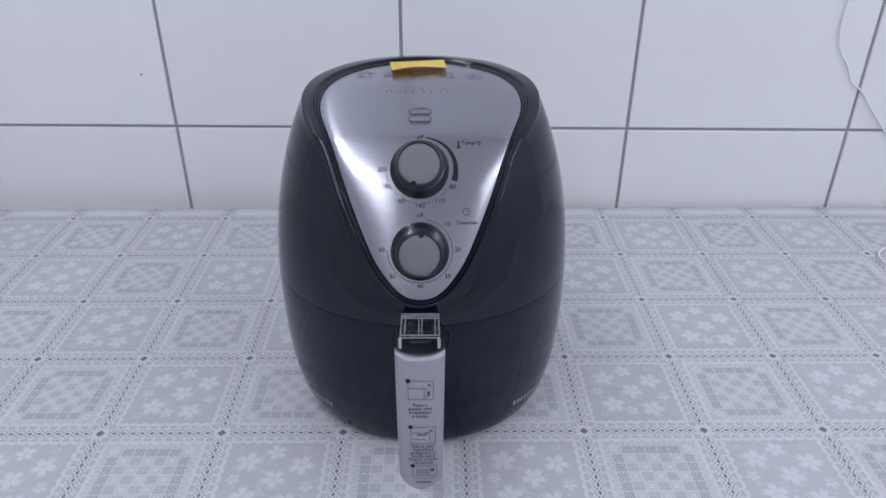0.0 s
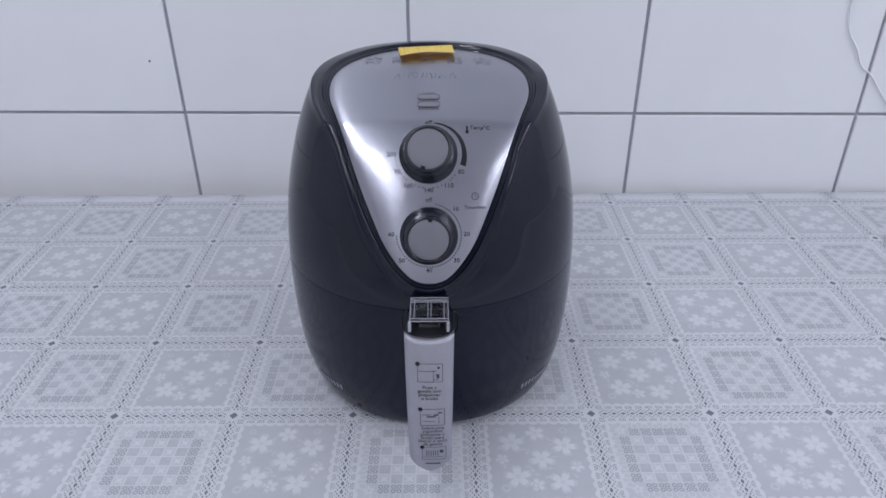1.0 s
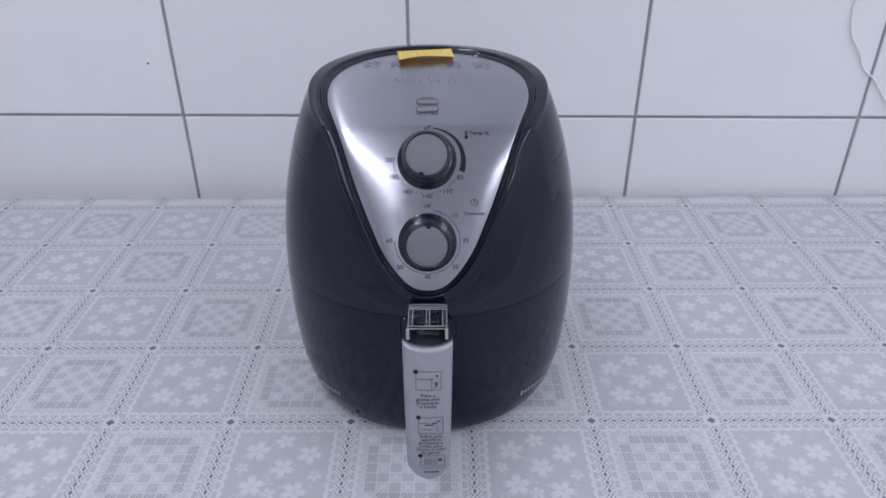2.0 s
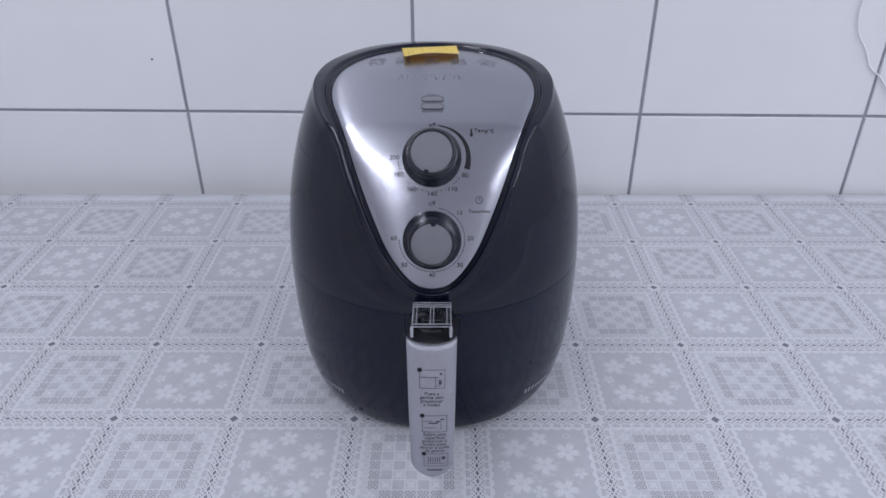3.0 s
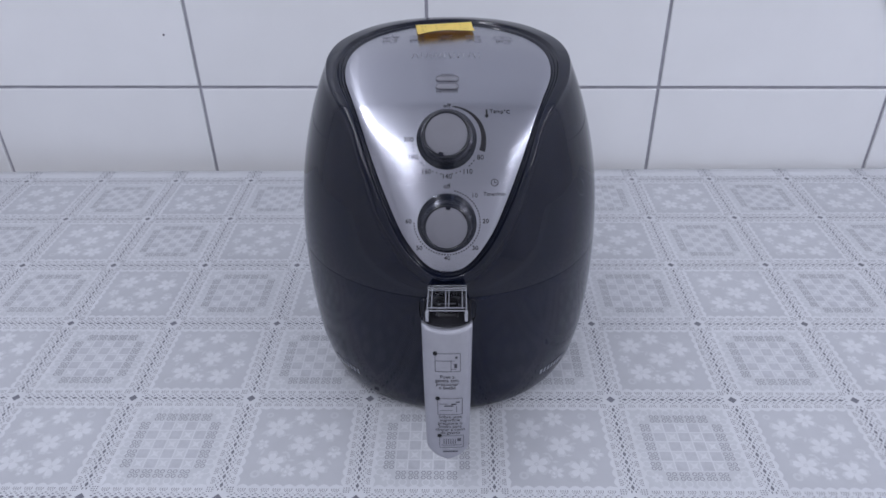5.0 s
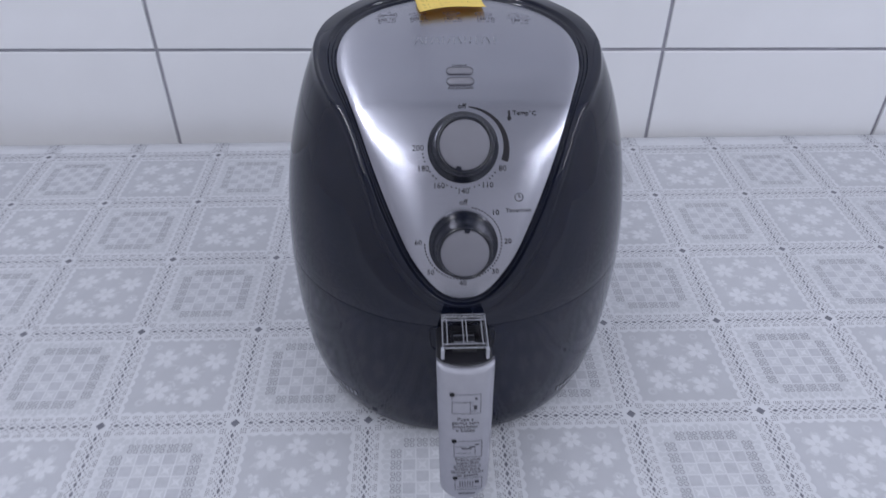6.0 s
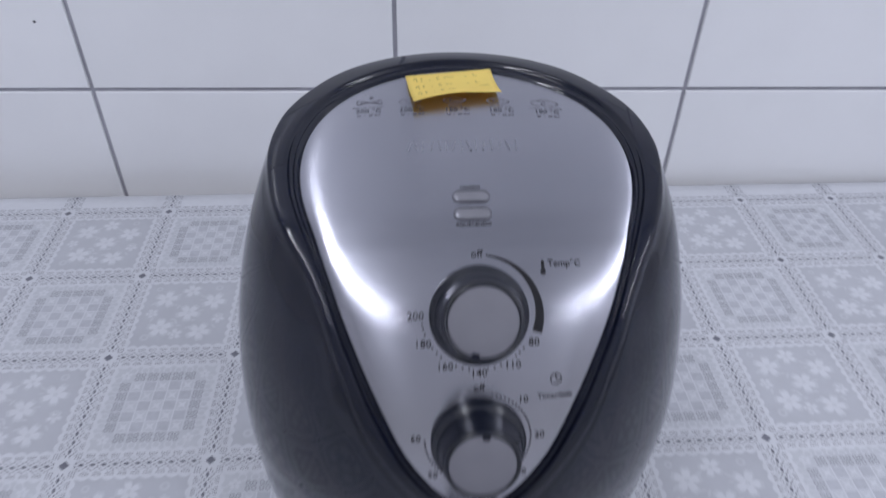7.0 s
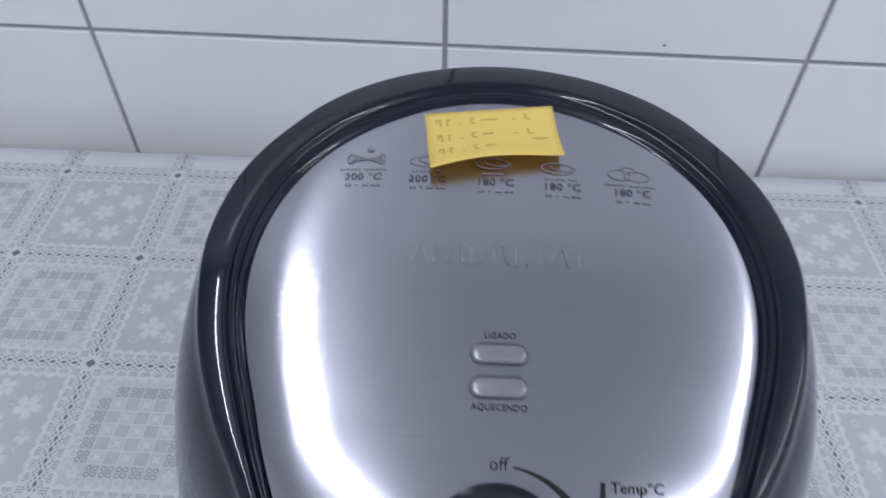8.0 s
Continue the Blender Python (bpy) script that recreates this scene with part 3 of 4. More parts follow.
def bars(name, rects, mat, parent, label=""):
    v, f = [], []
    for x, s, w, h in rects:
        a = len(v)
        v += [(x - w / 2, s - h / 2), (x + w / 2, s - h / 2), (x + w / 2, s + h / 2), (x - w / 2, s + h / 2)]
        f.append((a, a + 1, a + 2, a + 3))
    return on_face(name, v, f, mat, parent, label)


K1, K2 = (s_of(0.018) + s_of(-0.0165)) / 2 - 0.0008, (s_of(-0.019) + s_of(-0.0385)) / 2 - 0.0015
# scale of the thermostat
for text, a in (("off", 0), ("80", 118), ("110", 147), ("140", 180), ("160", 213), ("180", 243), ("200", 270)):
    r = 0.0285 if text not in ("off", "140") else 0.0275
    lettering("scale_number", text, r * math.sin(radians(a)), K1 + r * math.cos(radians(a)), 0.0052, M_INK, panel)
on_face("scale_arc", *arc(0, K1, (0.0270, 0.0255), (0.0275, 0.0300), 9, 108, 30), M_INK, panel, "black tapering scale arc")
tagged(bars("scale_ticks", [(0.0258 * math.sin(radians(a)), K1 + 0.0258 * math.cos(radians(a)), 0.0008, 0.0008) for a in (128, 134, 139, 157, 164, 171, 190, 197, 204, 222, 228, 235, 251, 257, 262)], M_INK, panel), kind="stuff")
# scale of the timer
for text, a in (("off", 0), ("10", 45), ("20", 88), ("30", 133), ("40", 180), ("50", 227), ("60", 272)):
    r = 0.0295 if text not in ("off", "40") else 0.0280
    lettering("scale_number", text, r * math.sin(radians(a)), K2 + r * math.cos(radians(a)), 0.0050, M_INK, panel)
tagged(bars("scale_ticks", [(0.0252 * math.sin(radians(a)), K2 + 0.0252 * math.cos(radians(a)), 0.0009, 0.0009) for a in range(14, 272, 5)], M_INK, panel), kind="stuff")
# symbols beside the knobs
lettering("caption", "Temp°C", 0.0400, s_of(0.0125), 0.0045, M_INK, panel)
on_face("thermometer_symbol", *(lambda v, f: ([(0.0300 + a, s_of(0.0110) + b) for a, b in v], f))(
    [(-0.0007, -0.001), (0.0007, -0.001), (0.0006, 0.0032), (-0.0006, 0.0032), (0.0014, -0.0016), (0.0010, -0.003), (0, -0.0036), (-0.0010, -0.003), (-0.0014, -0.0016)],
    [(0, 1, 2, 3), (8, 7, 6, 5, 4, 1, 0)]), M_INK, panel)
on_face("clock_symbol", *arc(0.0360, s_of(-0.0185), 0.0024, 0.0028, 0, 360, 28), M_INK, panel)
bars("clock_pointer_symbol", [(0.0360, s_of(-0.0185) + 0.001, 0.0004, 0.0020), (0.0368, s_of(-0.0185), 0.0016, 0.0004)], M_INK, panel)
lettering("caption", "Timer/min", 0.0360, s_of(-0.0205) - 0.0036, 0.0040, M_INK, panel)
# indicator lamps
for y, text, above in ((0.0480, "LIGADO", 1), (0.0378, "AQUECENDO", 0)):
    s = s_of(y)
    outline = []
    for k in range(32):
        a = 2 * math.pi * k / 32
        outline.append((math.copysign(0.0055, math.cos(a)) + 0.0032 * math.cos(a), 0.0032 * math.sin(a)))
    rows = []
    for k, lift in ((1.16, 0.0013), (1.08, 0.0020), (1.00, 0.0021), (0.92, 0.0018), (0.86, 0.0013)):
        rows += [face_at(x * (1 + (k - 1) * 0.4), s + q * k, lift) for x, q in outline]
    bezel = mesh_object("indicator_bezel", rows, grid_faces(5, 32), M_BEZEL_SHADE, panel, "pressed oval bezel", smooth=True)
    rows = [face_at(x * (1 + (k - 1) * 0.4), s + q * k, lift) for k, lift in ((0.88, 0.0014), (0.72, 0.0016), (0.45, 0.0019)) for x, q in outline]
    mesh_object("indicator_lens", rows, grid_faces(3, 32) + [tuple(range(64, 96))], M_LENS, bezel, "pale clear indicator lens", smooth=True)
    lettering("caption", text, 0, s + (0.0058 if above else -0.0062), 0.0027, M_INK, panel)
# food guide along the top
GUIDE = ((-0.0500, 0.1155, "200 °C"), (-0.0265, 0.1146, "200 °C"), (-0.0020, 0.1137, "180 °C"), (0.0220, 0.1128, "180 °C"), (0.0470, 0.1120, "180 °C"))
for g, (x, y, text) in enumerate(GUIDE):
    s = s_of(y)
    lettering("guide_number", text, x, s, 0.0048, M_NUM, panel)
    half = (0.0085, 0.0055, 0.0042, 0.0058, 0.0090)[g]
    bars("guide_line", [(x - half + 0.0011 * q, s + 0.0040 + 0.00008 * (q % 3), 0.00062, 0.0010 - 0.0002 * (q % 2)) for q in range(int(2 * half / 0.0011) + 1) if q != 7], M_GUIDE, panel)
    bars("guide_line", [(x - 0.0056, s - 0.0042, 0.0009, 0.0012), (x - 0.0044, s - 0.0042, 0.0009, 0.0012), (x - 0.0020, s - 0.0042, 0.0010, 0.0005), (x + 0.0006, s - 0.0042, 0.0009, 0.0012), (x + 0.0018, s - 0.0042, 0.0009, 0.0012),
                        (x + 0.0040, s - 0.0043, 0.0016, 0.0009), (x + 0.0058, s - 0.0043, 0.0012, 0.0009)], M_GUIDE, panel)
    v, f = [], []

    def stroke(cx, cs, rx, rs, a0=0, a1=360, w=0.00024):
        n = 20
        for k in range(n + 1):
            a = radians(a0 + (a1 - a0) * k / n)
            for d in (-w, w):
                v.append((x + cx + (rx + d) * math.cos(a), s + 0.0100 + cs + (rs + d) * math.sin(a)))
        b = len(v) - 2 * (n + 1)
        f.extend((b + 2 * k, b + 2 * k + 1, b + 2 * k + 3, b + 2 * k + 2) for k in range(n))

    if g == 0:
        for q in range(4):
            b = len(v)
            v += [(x - 0.006 + 0.0005 * q, s + 0.0075 + 0.0014 * q), (x + 0.0062, s + 0.0068 + 0.0014 * (3 - q)), (x + 0.0062, s + 0.0073 + 0.0014 * (3 - q)), (x - 0.006 + 0.0005 * q, s + 0.0080 + 0.0014 * q)]
            f.append((b, b + 1, b + 2, b + 3))
        stroke(-0.0055, 0.0000, 0.0014, 0.0026)
        stroke(0.0060, -0.0003, 0.0012, 0.0026)
        for q in range(4):
            b = len(v)
            a = math.pi * q / 4
            c, d = math.cos(a), math.sin(a)
            v += [(x + 0.0012 + 0.0016 * c - 0.0002 * d, s + 0.0150 + 0.0016 * d + 0.0002 * c), (x + 0.0012 - 0.0016 * c - 0.0002 * d, s + 0.0150 - 0.0016 * d + 0.0002 * c),
                  (x + 0.0012 - 0.0016 * c + 0.0002 * d, s + 0.0150 - 0.0016 * d - 0.0002 * c), (x + 0.0012 + 0.0016 * c + 0.0002 * d, s + 0.0150 + 0.0016 * d - 0.0002 * c)]
            f.append((b, b + 1, b + 2, b + 3))
    elif g == 4:
        stroke(-0.0035, -0.0005, 0.0040, 0.0028)
        stroke(0.0030, -0.0008, 0.0046, 0.0026)
        stroke(0.0002, 0.0016, 0.0032, 0.0024, 10, 170)
    else:
        stroke(-0.0010, -0.0005, 0.0060, 0.0028)
        stroke(0.0010, 0.0002, 0.0045, 0.0018, 150, 380)
    on_face("guide_symbol", v, f, M_GUIDE, panel)
# raised badge: a row of plain bright strokes, upright and leaning
e = s_of(0.0815)
for x, lean, tall in ((-0.0285, 0.0022, 0.0074), (-0.0252, -0.0016, 0.0060), (-0.0220, 0.0004, 0.0074), (-0.0172, 0.0014, 0.0066), (-0.0132, -0.0012, 0.0066), (-0.0098, 0.0, 0.0074), (-0.0060, 0.0020, 0.0070), (-0.0022, 0.0, 0.0074), (0.0016, -0.0020, 0.0070),
                      (0.0052, 0.0, 0.0074), (0.0092, 0.0012, 0.0066), (0.0132, 0.0, 0.0074), (0.0176, 0.0018, 0.0070), (0.0216, -0.0018, 0.0070), (0.0258, 0.0, 0.0074)):
    w = 0.00042
    quad = [(x - lean / 2 - w, e - tall / 2), (x - lean / 2 + w, e - tall / 2), (x + lean / 2 + w, e + tall / 2), (x + lean / 2 - w, e + tall / 2)]
    verts = [face_at(px, ps, panel_lift(px, ps) + 0.0001) for px, ps in quad] + [face_at(x + (px - x) * 0.8, ps, panel_lift(px, ps) + 0.0006) for px, ps in quad]
    mesh_object("badge_stroke", verts, [(4, 5, 6, 7), (0, 1, 5, 4), (1, 2, 6, 5), (2, 3, 7, 6), (3, 0, 4, 7)], M_BADGE, panel)


def knob(s, pointer):
    """A turned knob standing on the face: flared black skirt, grip and pale face with a small pointer notch."""
    base = face_at(0, s, 0.0008)
    up = (face_at(0, s, 0.02) - face_at(0, s, 0.0)).normalized()
    right = Vector((1, 0, 0))
    m = Matrix((right, up.cross(right), up)).transposed().to_4x4()
    m.translation = base
    ob = mesh_object("knob", *lathe([(0.0225, -0.004), (0.0225, 0.0022), (0.0218, 0.0036), (0.0205, 0.0046), (0.0195, 0.0060), (0.0186, 0.0120), (0.0180, 0.0165), (0.0174, 0.0188), (0.0165, 0.0196), (0.0156, 0.0192), (0.0154, 0.0184), (0, 0.0184)], 64),
                     M_KNOB, fryer, "round black control knob with pale face", smooth=True)
    ob.matrix_local = m
    v, f = lathe([(0.0154, 0.0181), (0.0153, 0.0190), (0.0148, 0.0193), (0.0070, 0.0194), (0, 0.0194)], 64)
    mesh_object("knob_face", v, f, M_KNOBTOP, ob, "pale grey satin knob face", smooth=True)
    a = radians(90 - pointer)
    c, d = math.cos(a), math.sin(a)
    tip = [(0.0136, -0.0014), (0.0160, -0.0020), (0.0160, 0.0020), (0.0136, 0.0014)]
    verts = [(u * c - w * d, u * d + w * c, h) for h in (0.0190, 0.0199) for u, w in tip]
    mesh_object("pointer", verts, [(4, 5, 6, 7), (0, 1, 5, 4), (1, 2, 6, 5), (2, 3, 7, 6), (3, 0, 4, 7)], M_BLACK, ob)
    return ob


knob(K1, 195)
knob(K2, 5)

# ---- drawer handle ----
def handle_line(t):
    """Centre of the handle's front, top to bottom: y, z."""
    z = 0.1555 + (0.034 - 0.1555) * t
    y = -0.0825 - 0.0175 * t - 0.0035 * math.sin(math.pi * t)
    return y, z


def handle_cover():
    """The silver front of the handle: bowed across, hollow at the top edge, rounded at the foot."""
    rows, cols, verts = 40, 18, []
    for back in (0, 1):
        for r in range(rows + 1):
            t = r / rows
            t = 0.86 * t / 0.7 if t < 0.7 else 0.86 + 0.14 * math.sin((t - 0.7) / 0.3 * math.pi / 2)
            for c in range(cols + 1):
                u = -1 + 2 * c / cols
                half = (0.0190 - 0.0022 * t)
                if t > 0.86:
                    half *= max(0.0, 1 - ((t - 0.86) / 0.14) ** 2.5) ** 0.42 * 0.9 + 0.1
                tt = t + (0.030 * (1 - u * u)) * (1 - t) ** 6
                y, z = handle_line(tt)
                bow = 0.0025 * (1 - abs(u) ** 2.5) - 0.0020 * abs(u) ** 8
                verts.append((u * half, y - bow - FYC + (0.005 if back else 0) , z))
    n = cols + 1
    faces = [(r * n + c, (r + 1) * n + c, (r + 1) * n + c + 1, r * n + c + 1) for r in range(rows) for c in range(cols)]
    off = (rows + 1) * n
    faces += [tuple(reversed([v + off for v in q])) for q in faces]
    for r in range(rows):
        for c, flip in ((0, 1), (cols, 0)):
            a, b = r * n + c, (r + 1) * n + c
            faces.append((a, b, b + off, a + off) if not flip else (a + off, b + off, b, a))
    for c in range(cols):
        faces += [(c, c + 1, c + 1 + off, c + off), (rows * n + c + off, rows * n + c + 1 + off, rows * n + c + 1, rows * n + c)]
    return verts, faces


handle = tagged(mesh_object("handle", *(lambda: ([], []))(), M_SOFT, fryer), "black drawer handle with silver front")
bm = bmesh.new()
# black core behind the silver front, with the neck that joins it to the drawer
prof = []
for k in range(13):
    y, z = handle_line(0.02 + 0.84 * k / 12)
    prof.append((y + 0.004, z))
inner = [(p[0] + 0.016, p[1]) for p in prof]
core = prof + [(p[0] - 0.002 * math.sin(math.pi * i / 12), p[1]) for i, p in reversed(list(enumerate(inner)))]
ring0 = [bm.verts.new((-0.0165, y - FYC, z)) for y, z in core]
ring1 = [bm.verts.new((0.0165, y - FYC, z)) for y, z in core]
bm.faces.new(ring0)
bm.faces.new(list(reversed(ring1)))
for k in range(len(core)):
    j = (k + 1) % len(core)
    bm.faces.new((ring0[j], ring0[k], ring1[k], ring1[j]))
bmesh.ops.recalc_face_normals(bm, faces=bm.faces)
bm.to_mesh(handle.data)
bm.free()
cover = mesh_object("handle_cover", *handle_cover(), M_SILVER, handle, "silver-grey handle front with printed instructions", smooth=True)
part("neck", box(bmesh.new(), -0.0185, 0.0185, -0.0830 - FYC, -0.030 - FYC, 0.128, 0.1525, 0.004, 3), M_SOFT, handle, "black neck between drawer and handle")


def handle_point(x, t, lift=0.0004):
    y, z = handle_line(t)
    u = min(1.0, abs(x) / 0.0180)
    return (x, y - 0.0025 * (1 - u ** 2.5) + 0.0020 * u ** 8 - lift - FYC, z)


def on_handle(name, rects, mat):
    """Flat marks on the handle front; x across, t from 0 at the top to 1 at the foot, sizes in metres."""
    verts, faces, n = [], [], 6
    for x, t, w, h in rects:
        a = len(verts)
        for k in range(n + 1):
            px = x - w / 2 + w * k / n
            verts += [handle_point(px, t + h / 2 / 0.1215), handle_point(px, t - h / 2 / 0.1215)]
        faces += [(a + 2 * k, a + 2 * k + 2, a + 2 * k + 3, a + 2 * k + 1) for k in range(n)]
    return mesh_object(name, verts, faces, mat, cover)


def handle_text(text, x, t, size):
    verts, faces = text_outline(text, size)
    return mesh_object("printed_line", [handle_point(x + a, t - c / 0.1215) for a, c in verts], faces, M_INK, cover)


for q, (t0, x0) in enumerate(((0.235, 0.0005), (0.555, 0.0020), (0.845, 0.0030))):
    w, h = 0.0190, 0.0150 if q < 2 else 0.0125
    on_handle("picture_frame", [(x0, t0 - h / 2 / 0.1215, w, 0.0004), (x0, t0 + h / 2 / 0.1215, w, 0.0004), (x0 - w / 2, t0, 0.0004, h), (x0 + w / 2, t0, 0.0004, h)], M_GREYINK)
    on_handle("picture_lines", [[(x0 - 0.002, t0 - 0.012, 0.014, 0.0004), (x0 + 0.0025, t0 + 0.02, 0.0004, 0.0095), (x0 + 0.0055, t0 + 0.01, 0.003, 0.0004), (x0 + 0.006, t0 + 0.022, 0.0022, 0.0035), (x0 + 0.0065, t0 - 0.035, 0.0018, 0.0018), (x0 + 0.0045, t0 + 0.045, 0.004, 0.0004)],
                                [(x0 - 0.001, t0 - 0.005, 0.007, 0.0010), (x0 + 0.003, t0 - 0.018, 0.004, 0.0010), (x0 + 0.006, t0 - 0.034, 0.003, 0.0010), (x0 - 0.005, t0 - 0.02, 0.007, 0.0004), (x0 - 0.003, t0 + 0.03, 0.010, 0.0004), (x0 + 0.005, t0 + 0.02, 0.0004, 0.006)],
                                [(x0 - 0.006 + 0.0018 * i, t0 - 0.002, 0.0006, 0.0055) for i in range(6)] + [(x0 + 0.006, t0 - 0.015, 0.003, 0.003), (x0, t0 + 0.03, 0.016, 0.0004)]][q], M_GREYINK)
    on_handle("step_mark", [(x0 - w / 2, t0 - h / 2 / 0.1215, 0.0022, 0.0034), (x0 - w / 2, t0 - h / 2 / 0.1215, 0.0034, 0.0022)], M_INK)
for t0, x0, lines in ((0.335, 0.000, ("Puxe a", "gaveta sem", "pressionar", "o botão")), (0.637, 0.002, ("Sobre uma", "superfície", "pressione o", "botão para", "liberar a cesta", "da gaveta"))):
    for i, line in enumerate(lines):
        handle_text(line, x0, t0 + 0.0262 * i, 0.0041)
on_handle("printed_line", [(0.002, 0.932, 0.012, 0.0013)], M_GREYINK)

# clear guard over the release button
button = part("release_button", box(bmesh.new(), -0.0085, 0.0085, -0.070 - FYC, -0.053 - FYC, 0.150, 0.1560, 0.0015), M_SOFT, handle, "black release button")
for dy in (-0.058, -0.064):
    part("button_mark", box(bmesh.new(), -0.0070, 0.0070, dy - 0.0004 - FYC, dy + 0.0004 - FYC, 0.1556, 0.1563), M_WHITEINK, button, smooth=False)
bm = bmesh.new()
box(bm, -0.0150, 0.0150, -0.0765 - FYC, -0.0465 - FYC, 0.1625, 0.1645, 0.0007)
box(bm, -0.0150, -0.0128, -0.0765 - FYC, -0.0465 - FYC, 0.1535, 0.1622, 0.0006)
box(bm, 0.0128, 0.0150, -0.0765 - FYC, -0.0465 - FYC, 0.1535, 0.1622, 0.0006)
box(bm, -0.0150, 0.0150, -0.0500 - FYC, -0.0470 - FYC, 0.1648, 0.1668, 0.0006)
box(bm, -0.0012, -0.0004, -0.0735 - FYC, -0.0505 - FYC, 0.1600, 0.1622)
box(bm, 0.0010, 0.0018, -0.0735 - FYC, -0.0505 - FYC, 0.1600, 0.1622)
guard = part("button_guard", bm, M_CLEAR, handle, "clear plastic flip-up button guard", smooth=False)
# the clear plastic's bright outlines, put in as pale strips on edges and ribs
for gx in (-0.0146, 0.0146):
    part("guard_edge", box(bmesh.new(), gx - 0.00028, gx + 0.00028, -0.0768 - FYC, -0.0470 - FYC, 0.1644, 0.1649), M_BRIGHT_EDGE, guard, smooth=False)
    part("guard_foot", box(bmesh.new(), gx - 0.0014, gx + 0.0010, -0.0790 - FYC, -0.0755 - FYC, 0.1560, 0.1645, 0.0006), M_BRIGHT_EDGE, guard, smooth=False)
for gx in (-0.0115, -0.0010, 0.0014, 0.0115):
    part("guard_rib", box(bmesh.new(), gx - 0.00025, gx + 0.00025, -0.0740 - FYC, -0.0500 - FYC, 0.1646, 0.1650), M_BRIGHT_EDGE, guard, smooth=False)
for gy in (-0.0770, -0.0735, -0.0512, -0.0470):
    part("guard_edge", box(bmesh.new(), -0.0142, 0.0142, gy - 0.0002 - FYC, gy + 0.0002 - FYC, 0.1645, 0.1651), M_BRIGHT_EDGE, guard, smooth=False)


def recess_edge(sign):
    """The moulded edge of the drawer's hollow beside the guard."""
    path = []
    for x, z in ((0.0175, 0.1505), (0.0205, 0.1500), (0.0225, 0.1470), (0.0230, 0.1400), (0.0226, 0.1320), (0.0205, 0.1275), (0.0175, 0.1262)):
        rx = float(smooth_line(z, KNOT_Z, HALF))
        px, py, pz = barrel(math.asin(x / rx), z)
        path.append((sign * float(px), float(py) - FYC - 0.0002, pz))
    mesh_object("recess_edge", *tube(path, 0.0007, 8, 6), M_BLACK, drawer, smooth=True)


recess_edge(-1)
recess_edge(1)


def side_badge(sign):
    """Pale lettering low on the drawer's side, as plain upright bars."""
    verts, faces = [], []
    for k in range(8):
        ang = radians(sign * (42 + 2.3 * k))
        for i, (da, z) in enumerate(((-0.7, 0.030), (0.7, 0.030), (0.7, 0.0365), (-0.7, 0.0365))):
            x, y, z = barrel(ang + radians(da), z)
            verts.append((float(x) * 1.003, (float(y) - FYC) * 1.003, z))
        b = 4 * k
        faces.append((b, b + 1, b + 2, b + 3))
    mesh_object("side_badge", verts, faces, M_WHITEINK, drawer)


side_badge(-1)
side_badge(1)

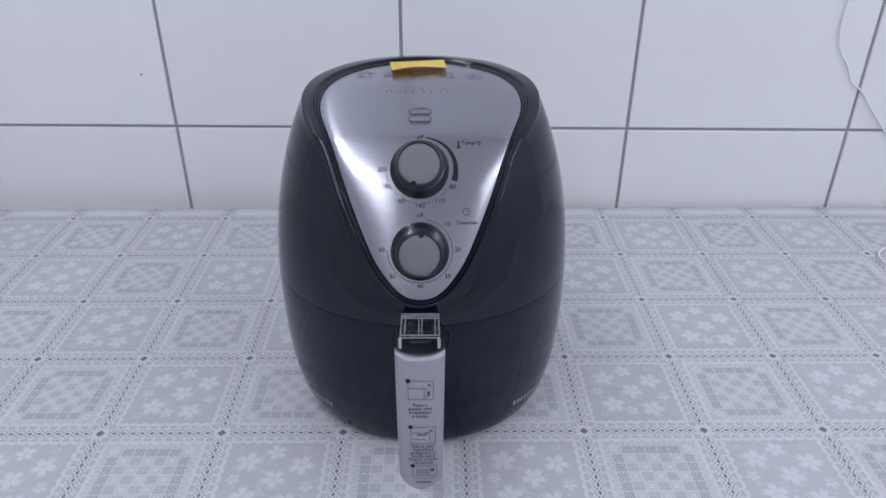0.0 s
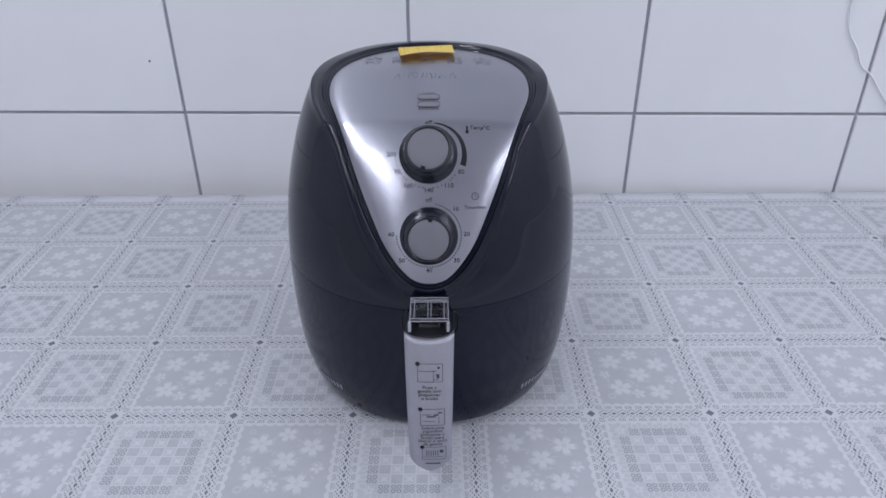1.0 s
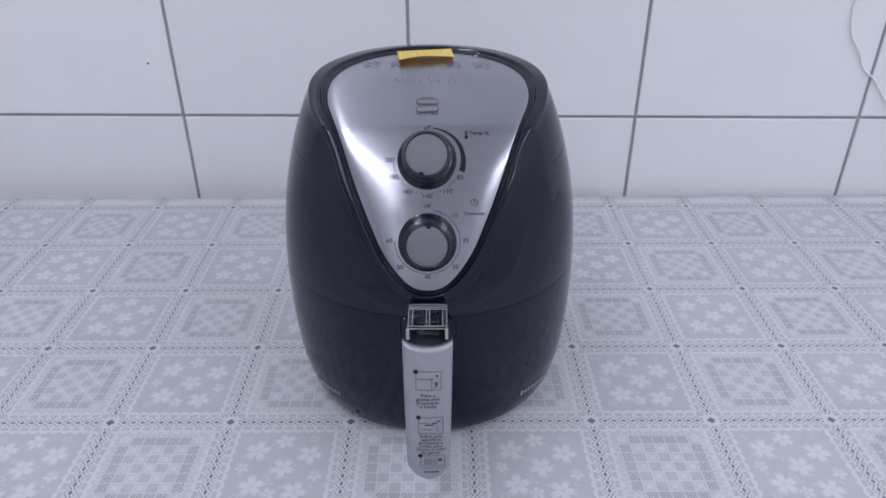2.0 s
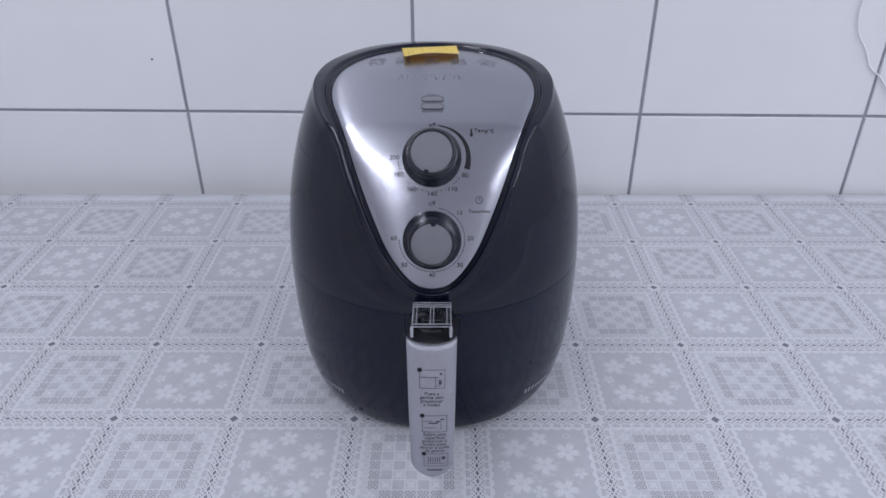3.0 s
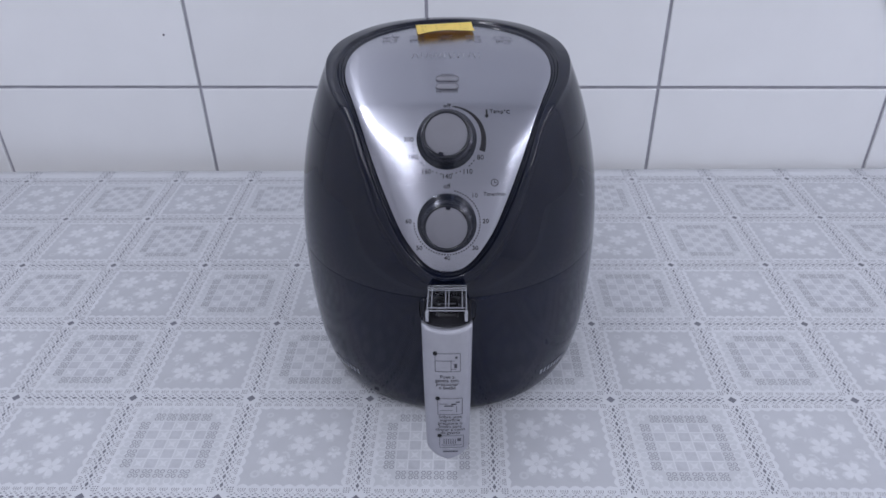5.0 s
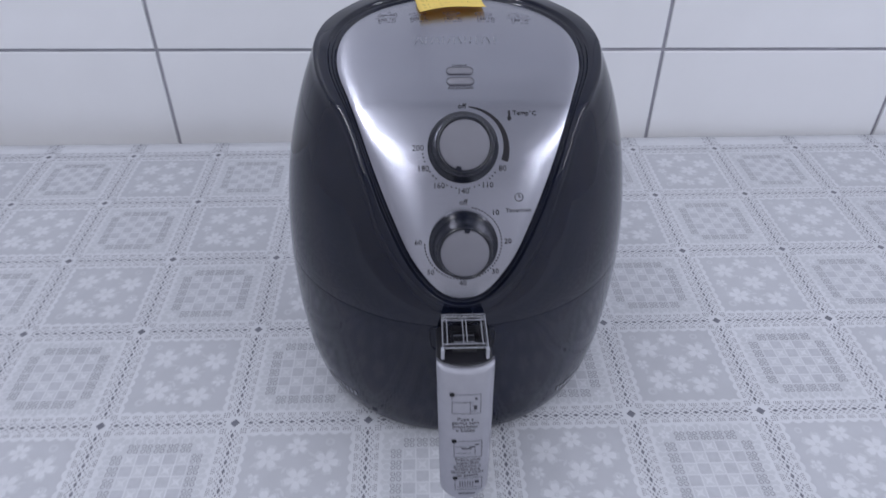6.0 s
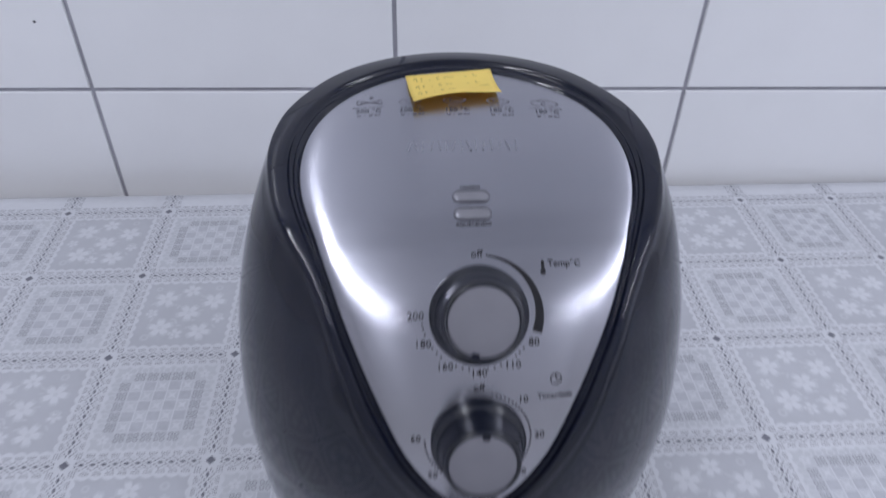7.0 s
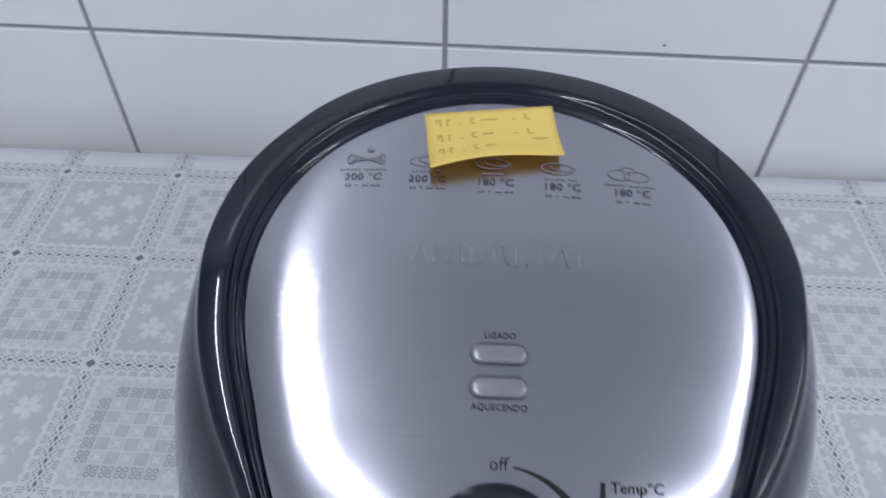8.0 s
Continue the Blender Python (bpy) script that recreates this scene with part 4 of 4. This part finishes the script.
# ---- sticky note ----
def sticky_note():
    corners = {(0, 1): (-0.0680, 0.1490, 0.3143), (1, 1): (-0.0180, 0.1570, 0.3146), (0, 0): (-0.0640, 0.1150, 0.3158), (1, 0): (-0.0153, 0.1250, 0.3170)}
    n, verts = 14, []
    for layer in (0, 1):
        for j in range(n + 1):
            for i in range(n + 1):
                u, v = i / n, j / n
                p = sum((Vector(c) * ((u if a else 1 - u) * (v if b else 1 - v)) for (a, b), c in corners.items()), Vector((0, 0, 0)))
                p.z += 0.0012 * math.sin(math.pi * u * 1.4) * (1 - v) - 0.0016 * math.sin(math.pi * v) - 0.00025 * layer
                p.y += 0.0016 * math.sin(math.pi * u) * (1 - v)
                verts.append(p)
    w, off = n + 1, (n + 1) ** 2
    top = [(j * w + i, j * w + i + 1, (j + 1) * w + i + 1, (j + 1) * w + i) for j in range(n) for i in range(n)]
    faces = top + [tuple(reversed([k + off for k in q])) for q in top]
    for i in range(n):
        faces += [(i + off, i + 1 + off, i + 1, i), (n * w + i, n * w + i + 1, n * w + i + 1 + off, n * w + i + off), (i * w, (i + 1) * w, (i + 1) * w + off, i * w + off),
                  (i * w + n + off, (i + 1) * w + n + off, (i + 1) * w + n, i * w + n)]
    base = Vector((-0.042, 0.151, 0.3120))
    ob = mesh_object("sticky_note", [p - base for p in verts], faces, M_NOTE, smooth=True)
    ob.location = base

    def mark(rects):
        vs, fs = [], []
        for u, v, du, dv in rects:
            a = len(vs)
            for su, sv in ((-1, -1), (1, -1), (1, 1), (-1, 1)):
                uu, vv = u + su * du, v + sv * dv
                p = sum((Vector(c) * ((uu if q else 1 - uu) * (vv if b else 1 - vv)) for (q, b), c in corners.items()), Vector((0, 0, 0)))
                p.z += 0.0012 * math.sin(math.pi * uu * 1.4) * (1 - vv) - 0.0016 * math.sin(math.pi * vv) + 0.0003
                p.y += 0.0016 * math.sin(math.pi * uu) * (1 - vv)
                vs.append(p - base)
            fs.append((a, a + 1, a + 2, a + 3))
        mesh_object("pencil_writing", vs, fs, M_PENCIL, ob)

    for v in (0.80, 0.52, 0.25):
        row = [(0.085, v + 0.03, 0.004, 0.035), (0.10, v + 0.06, 0.013, 0.008), (0.112, v, 0.004, 0.06), (0.165, v, 0.004, 0.06), (0.175, v + 0.05, 0.010, 0.008), (0.26, v - 0.04, 0.006, 0.010),
               (0.345, v, 0.004, 0.045), (0.36, v + 0.045, 0.012, 0.008), (0.36, v - 0.045, 0.012, 0.008)]
        row += [(0.43 + 0.022 * i, v + 0.01 * (i % 2), 0.009, 0.010) for i in range(6 if v > 0.6 else 4)]
        if v > 0.4:
            row += [(0.68, v - 0.01, 0.014, 0.008), (0.775, v + 0.03, 0.004, 0.05), (0.795, v - 0.02, 0.018, 0.008)]
        else:
            row += [(0.80 + 0.025 * i, v + 0.14 - 0.012 * (i % 2), 0.011, 0.010) for i in range(5)]
        mark(row)
    return ob


tagged(sticky_note(), "small yellow sticky note with pencil writing on the steel panel", "sticky note")

# ---- cords ----
def wall_point(x, z, out=0.003):
    return (x, 0.5224 - 0.0204 * x - out, z)


v, f = tube([wall_point(0.545, 0.62), wall_point(0.540, 0.45), wall_point(0.541, 0.335), wall_point(0.546, 0.305), wall_point(0.545, 0.275), wall_point(0.552, 0.245), wall_point(0.570, 0.220), wall_point(0.582, 0.197), wall_point(0.601, 0.182),
             wall_point(0.622, 0.157), wall_point(0.655, 0.120), wall_point(0.700, 0.085), wall_point(0.76, 0.045), wall_point(0.82, 0.012, 0.012), (0.86, 0.44, 0.0035), (0.80, 0.38, 0.0035), (0.68, 0.375, 0.0035),
             (0.605, 0.355, 0.0035), (0.582, 0.325, 0.0035), (0.600, 0.290, 0.0035), (0.68, 0.265, 0.0035), (0.80, 0.262, 0.0035), (0.98, 0.30, 0.0035)], 0.0012)
tagged(mesh_object("power_cord", v, f, M_CORD, smooth=True), "thin white cord hanging on the tiled wall onto the table", "cord")

# ---- wall tiles, last ----
TW, TH, GAP = 0.3393, 0.45, 0.0048
TZ0 = 0.1215
JOINTS = [-0.4205 - TW * k for k in (5, 4, 3, 2, 1)] + [-0.4205, -0.0748, 0.2650, 0.5985] + [0.5985 + TW * k for k in (1, 2, 3, 4)]


def tile_mesh(w, h):
    """A glazed tile with a softly rounded front edge; its face looks to -y."""
    r = 0.0012
    rings = ((0, 0.006), (0, r), (r * 0.35, r * 0.3), (r, 0.0))
    verts, faces = [], []
    for d, y in rings:
        verts += [(d, y, d), (w - d, y, d), (w - d, y, h - d), (d, y, h - d)]
    for k in range(3):
        for c in range(4):
            faces.append((4 * k + c, 4 * k + (c + 1) % 4, 4 * k + 4 + (c + 1) % 4, 4 * k + 4 + c))
    faces.append((12, 13, 14, 15))
    me = bpy.data.meshes.new("tile")
    me.from_pydata(verts, [], faces)
    me.materials.append(M_TILE)
    return me


rng = random.Random(2)
sizes = {}
for row in range(-2, 4):
    z0 = max(TZ0 + row * TH, FLOOR + 0.002)
    z1 = min(TZ0 + (row + 1) * TH, CEILING)
    if z1 - z0 < 0.03:
        continue
    for x0, x1 in zip(JOINTS, JOINTS[1:]):
        key = round(z1 - z0, 4), round(x1 - x0, 4)
        if key not in sizes:
            sizes[key] = tile_mesh(x1 - x0 - GAP, z1 - z0 - GAP)
        o = new("tile", sizes[key])
        o.parent = wall
        o.location = (x0 + GAP / 2, rng.uniform(-0.0003, 0.0003), z0 + GAP / 2)
for x, z, r in ((-0.458, 0.201, 0.0016), (0.130, 0.133, 0.0012)):
    v, f = lathe([(r, 0), (r * 0.9, 0.0006), (r * 0.5, 0.0010), (0, 0.0011)], 10)
    o = mesh_object("speck", v, f, M_GREYINK, wall, smooth=True)
    o.matrix_local = pose(x, -0.0003, z, 90, 0, 0)
